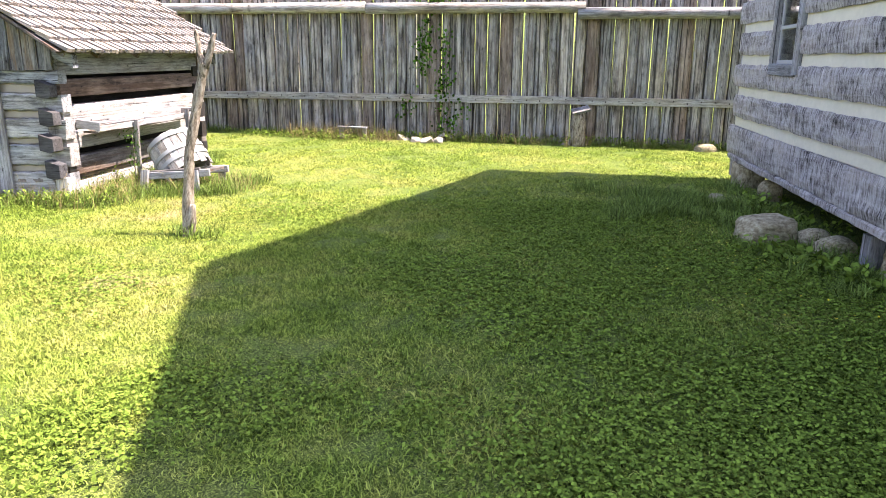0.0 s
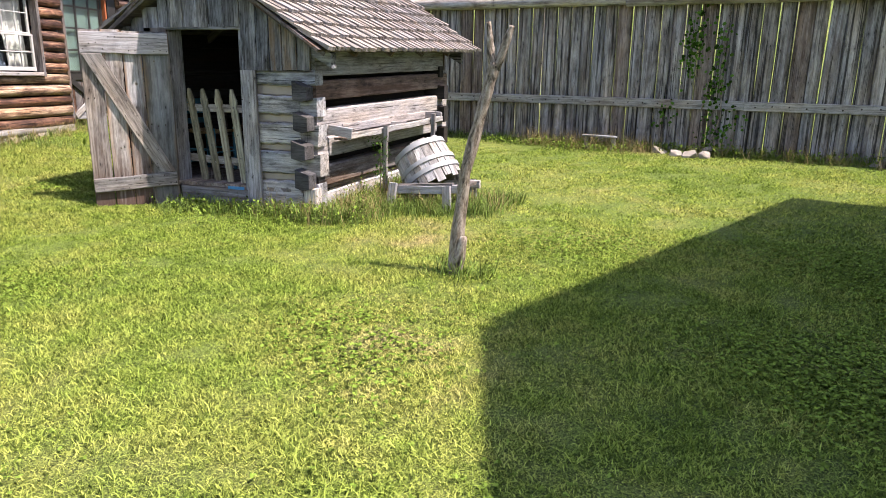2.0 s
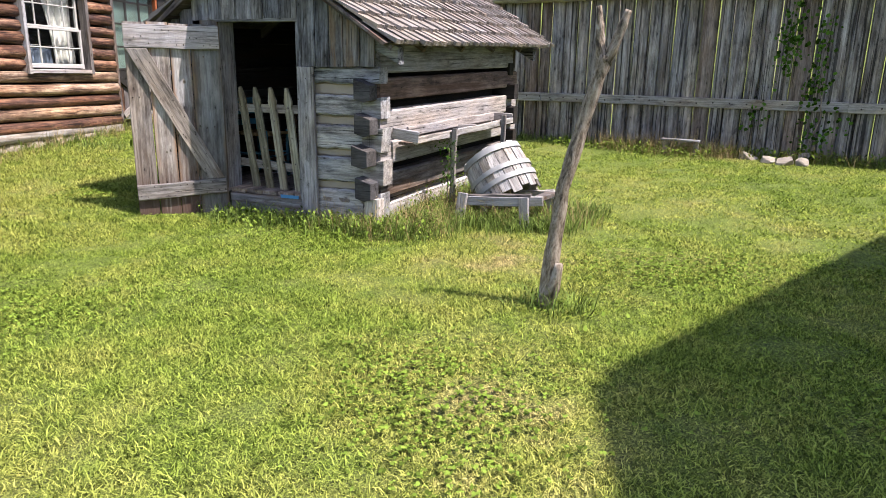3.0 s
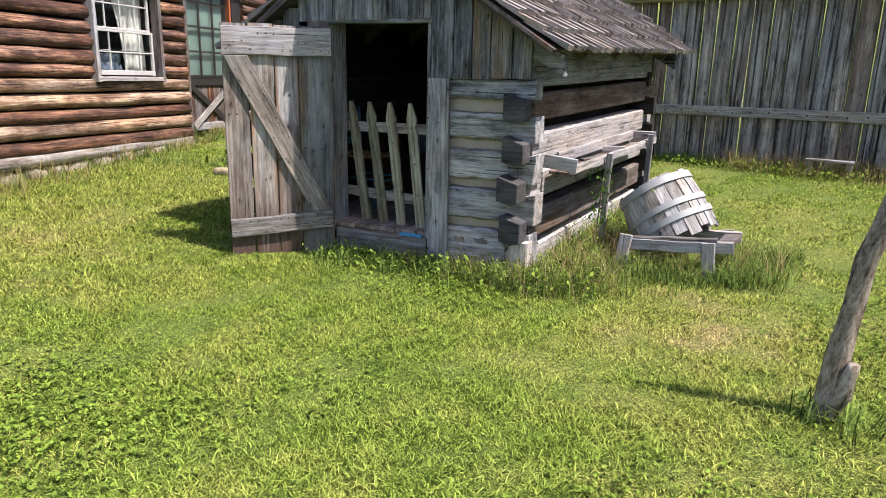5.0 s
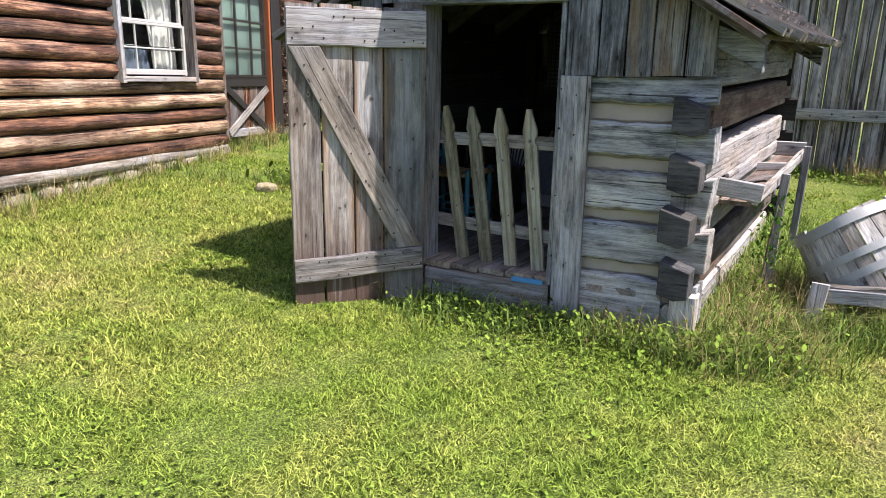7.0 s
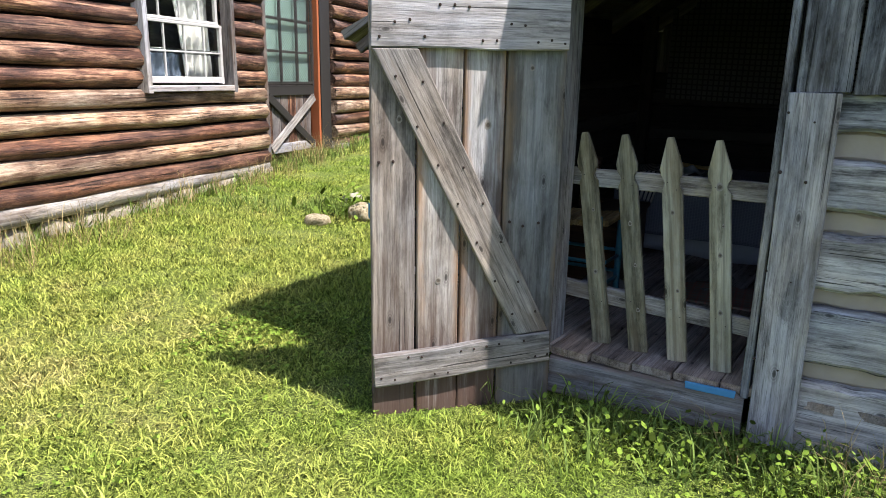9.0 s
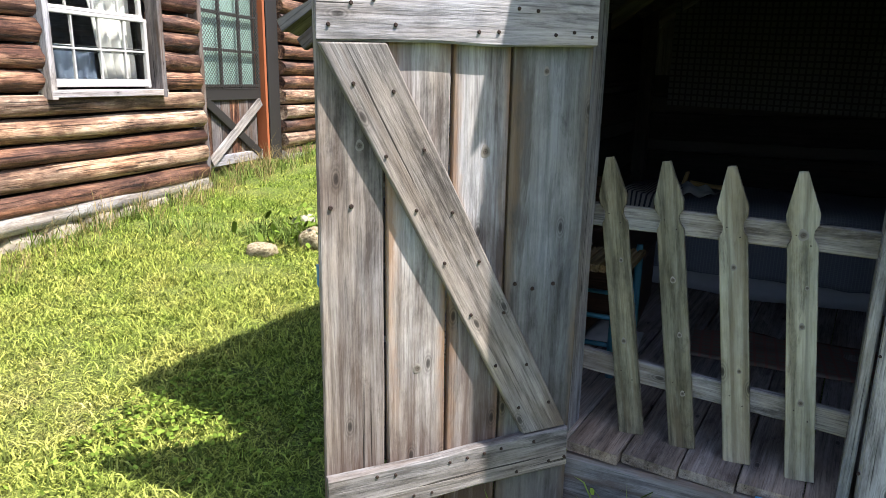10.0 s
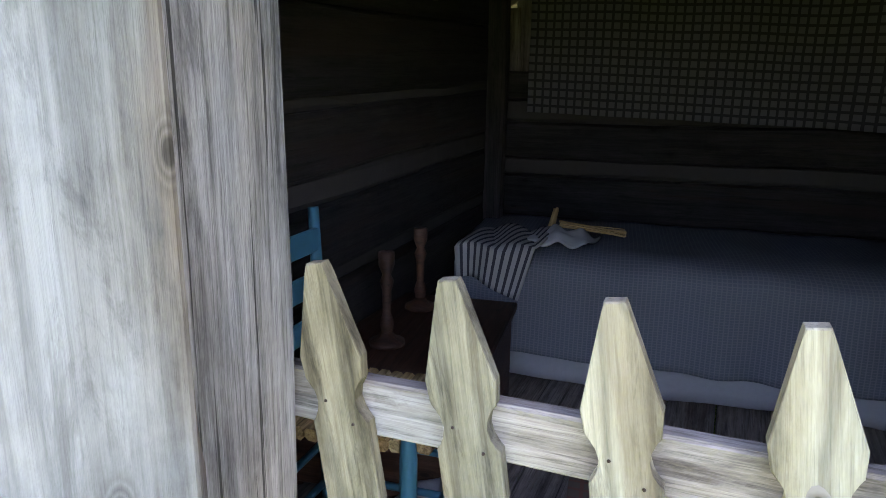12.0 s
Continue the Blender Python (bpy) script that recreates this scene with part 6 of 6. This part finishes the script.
chest = thing("wooden_chest", -5.9, 8.75, FL, "low dark reddish-brown wooden chest beside the bed", "chest")
cx0, cx1, cy0, cy1, cz = -6.18, -5.62, 8.40, 9.14, 0.79
board("lid", chest, ((cx0 + cx1) / 2, cy0 - 0.01, cz), ((cx0 + cx1) / 2, cy1, cz), cx1 - cx0 + 0.03, 0.03, (0, 0, 1), M_CHEST, 2, 0.001)
board("front_panel", chest, (cx1 - 0.012, cy0, 0.60), (cx1 - 0.012, cy1 - 0.02, 0.60), 0.34, 0.022, (1, 0, 0), M_CHEST, 2, 0.001)
board("back_panel", chest, (cx0 + 0.012, cy0, 0.60), (cx0 + 0.012, cy1 - 0.02, 0.60), 0.34, 0.022, (1, 0, 0), M_CHEST, 2, 0.001)
board("side_panel", chest, (cx0 + 0.03, cy0 + 0.012, 0.60), (cx1 - 0.03, cy0 + 0.012, 0.60), 0.34, 0.022, (0, -1, 0), M_CHEST, 2, 0.001)
board("side_panel", chest, (cx0 + 0.03, cy1 - 0.032, 0.60), (cx1 - 0.03, cy1 - 0.032, 0.60), 0.34, 0.022, (0, -1, 0), M_CHEST, 2, 0.001)
for x in (cx0 + 0.03, cx1 - 0.03):
    for y in (cy0 + 0.03, cy1 - 0.05):
        board("foot", chest, (x, y, FL), (x, y, 0.45), 0.05, 0.05, (0, -1, 0), M_CHEST, 1, 0.0)


def turned(name, parent, mat, prof, m, n=16):
    v, f = [], []
    for r, z in prof:
        for j in range(n):
            a = 2 * math.pi * j / n
            v.append((math.cos(a) * r, math.sin(a) * r, z))
    for i in range(len(prof) - 1):
        for j in range(n):
            a, b = i * n + j, i * n + (j + 1) % n
            f.append((a, b, b + n, a + n))
    f.append(tuple(range(n - 1, -1, -1)))
    f.append(tuple((len(prof) - 1) * n + j for j in range(n)))
    return put(name, mesh_of(name, v, f, True), mat, parent, m)


def candlestick(x, y, z):
    c = thing("candlestick", x, y, z, "turned dark wooden candlestick standing on the chest", "candlestick", "candlesticks on the chest")
    m = Matrix.Translation((x, y, z))
    turned("base", c, M_CHEST, [(0.055, 0), (0.055, 0.012), (0.03, 0.022), (0.018, 0.04)], m)
    turned("stem", c, M_CHEST, [(0.018, 0.04), (0.022, 0.07), (0.013, 0.10), (0.014, 0.17), (0.022, 0.2), (0.013, 0.22), (0.024, 0.25), (0.024, 0.29), (0.012, 0.292)], m)


candlestick(-5.93, 8.62, 0.806)
candlestick(-5.93, 8.98, 0.806)

chair = thing("ladderback_chair", -5.820, 8.12, FL, "teal painted ladderback chair with woven rush seat", "chair")
for x, y, zt, k in ((-6.030, 7.96, 1.28, -0.02), (-5.990, 8.30, 1.28, -0.02), (-5.650, 7.94, 0.91, 0), (-5.610, 8.27, 0.91, 0)):
    tube("leg" if zt < 1 else "back_post", chair, M_TEAL, [(x, y, FL), (x + k * 0.3, y, 0.85), (x + k, y, zt)], [0.018, 0.018, 0.014], 10, "", 0.02)
for z in (0.98, 1.09, 1.20):
    board("back_slat", chair, (-6.035, 7.97, z), (-6.000, 8.29, z), 0.06, 0.012, (1, 0, 0), M_TEAL, 4, 0.001)
for z in (0.52, 0.64):
    for a, b in (((-5.650, 7.94, z), (-5.610, 8.27, z)), ((-6.030, 7.96, z), (-6.000, 8.29, z)), ((-6.030, 7.96, z + 0.03), (-5.650, 7.94, z + 0.03)), ((-6.000, 8.29, z + 0.03), (-5.610, 8.27, z + 0.03))):
        tube("stretcher", chair, M_TEAL, [a, b], [0.010, 0.010], 8, "", 0.02)
seat = put("seat", bpy.data.meshes.new("seat"), M_RUSH, chair, Matrix.Translation((-5.820, 8.12, 0.86)), "woven rush seat")
for i in range(14):
    f = i / 13
    board("rush_strand", seat, (-6.020 + 0.40 * f, 7.95, 0.875 - 0.012 * math.sin(f * 3.1)), (-6.000 + 0.40 * f, 8.28, 0.875 - 0.012 * math.sin(f * 3.1)), 0.034, 0.03, (0, 0, 1), M_RUSH, 3, 0.002, 0.012)

rug = thing("rag_rug", -4.95, 8.55, FL, "small striped rag rug on the plank floor", "rug")
sheet("cloth", rug, M_RUG, lambda p, q: Vector((-5.36 + 0.9 * p, 8.32 + 0.42 * q - 0.03 * p, 0.428 + 0.008 * noise.noise((p * 6, q * 4, 1)))), 24, 12, 0.9, 0.42, 0.008)

stripe = thing("striped_cloth", -5.75, 9.35, 1.0, "grey and navy striped cloth draped over the bed corner", "cloth")


def drapes(p, q):
    x = -5.89 + 0.30 * p + 0.05 * q
    if q < 0.4:
        r = q / 0.4
        return Vector((x - 0.06 * (1 - r) * (p - 0.5), by(x) - 0.045 + 0.02 * math.sin(p * 9), 0.85 + 0.02 * math.sin(p * 5) - 0.05 * p + (0.13 + 0.05 * p) * r))
    r = (q - 0.4) / 0.6
    return Vector((x + 0.06 * r, by(x) - 0.03 + 0.32 * r, 0.985 + 0.03 * abs(math.sin(p * 6 + r * 3)) * (0.4 + 0.6 * r)))


sheet("cloth", stripe, M_STRIPE, drapes, 30, 18, 0.40, 0.5, 0.006)
# linen and husks are plain shapes for the small doll on the bed
linen = thing("doll_linen", -5.52, 9.45, 1.0, "white linen of a small doll, shaped as plain crumpled cloth", "cloth")
sheet("cloth", linen, M_SHEET, lambda p, q: Vector((-5.62 + 0.24 * p + 0.05 * q, 9.36 + 0.2 * q, 0.985 + 0.06 * math.sin(3.14 * p) * math.sin(3.14 * q) * (1 + noise.noise((p * 4, q * 4, 2))) * 0.7 + 0.012 * math.sin(p * 14 + q * 5))), 24, 16, 0.3, 0.3, 0.006)
husk = thing("doll_husks", -5.36, 9.62, 1.0, "dried tan corn husks of the small doll on the bed", "husks")
for i in range(16):
    a = -0.5 + i * 0.06
    board("husk_leaf", husk, (-5.50, 9.62, 1.0 + RND.uniform(0, 0.03)), (-5.50 + 0.27 * math.cos(a * 0.5), 9.60 + 0.16 * a * 0.8, 0.985 + RND.uniform(0, 0.02)), 0.022, 0.004, (0.1, 0.2, 1), M_HUSK, 3, 0.004, 0.001)
log("husk_bundle", husk, (-5.54, 9.62, 0.98), (-5.52, 9.63, 1.08), 0.018, 0.012, M_HUSK, 8, 2, 0.002)

rag = thing("dropped_cloth", -5.72, 8.42, FL, "white cloth crumpled on the floor under the chair", "cloth")
sheet("cloth", rag, M_SHEET, lambda p, q: Vector((-5.84 + 0.26 * p, 8.30 + 0.2 * q, 0.425 + 0.09 * math.sin(3.14 * p) * math.sin(3.14 * q) * (1 + 0.8 * noise.noise((p * 5, q * 5, 4))))), 20, 14, 0.26, 0.2, 0.005)
plaid = thing("plaid_cloth", -4.5, 8.35, FL, "dull purple plaid cloth hanging beside the doorway", "cloth")
M_PLAID = weave("purple_plaid", (0.13, 0.10, 0.13), (0.17, 0.13, 0.16), 26, 0.5, (0.32, 0.29, 0.31), 0.8)
sheet("cloth", plaid, M_PLAID, lambda p, q: Vector((-4.62 + 0.26 * p * (1 - 0.6 * q), 8.30 + 0.12 * p + 0.03 * math.sin(p * 15), 0.43 + 0.42 * q)), 24, 10, 0.3, 0.42, 0.005)
board("hanging_peg", plaid, (-4.56, 8.36, 0.84), (-4.36, 8.50, 0.86), 0.03, 0.03, (0, 0, 1), M_DARK, 2)
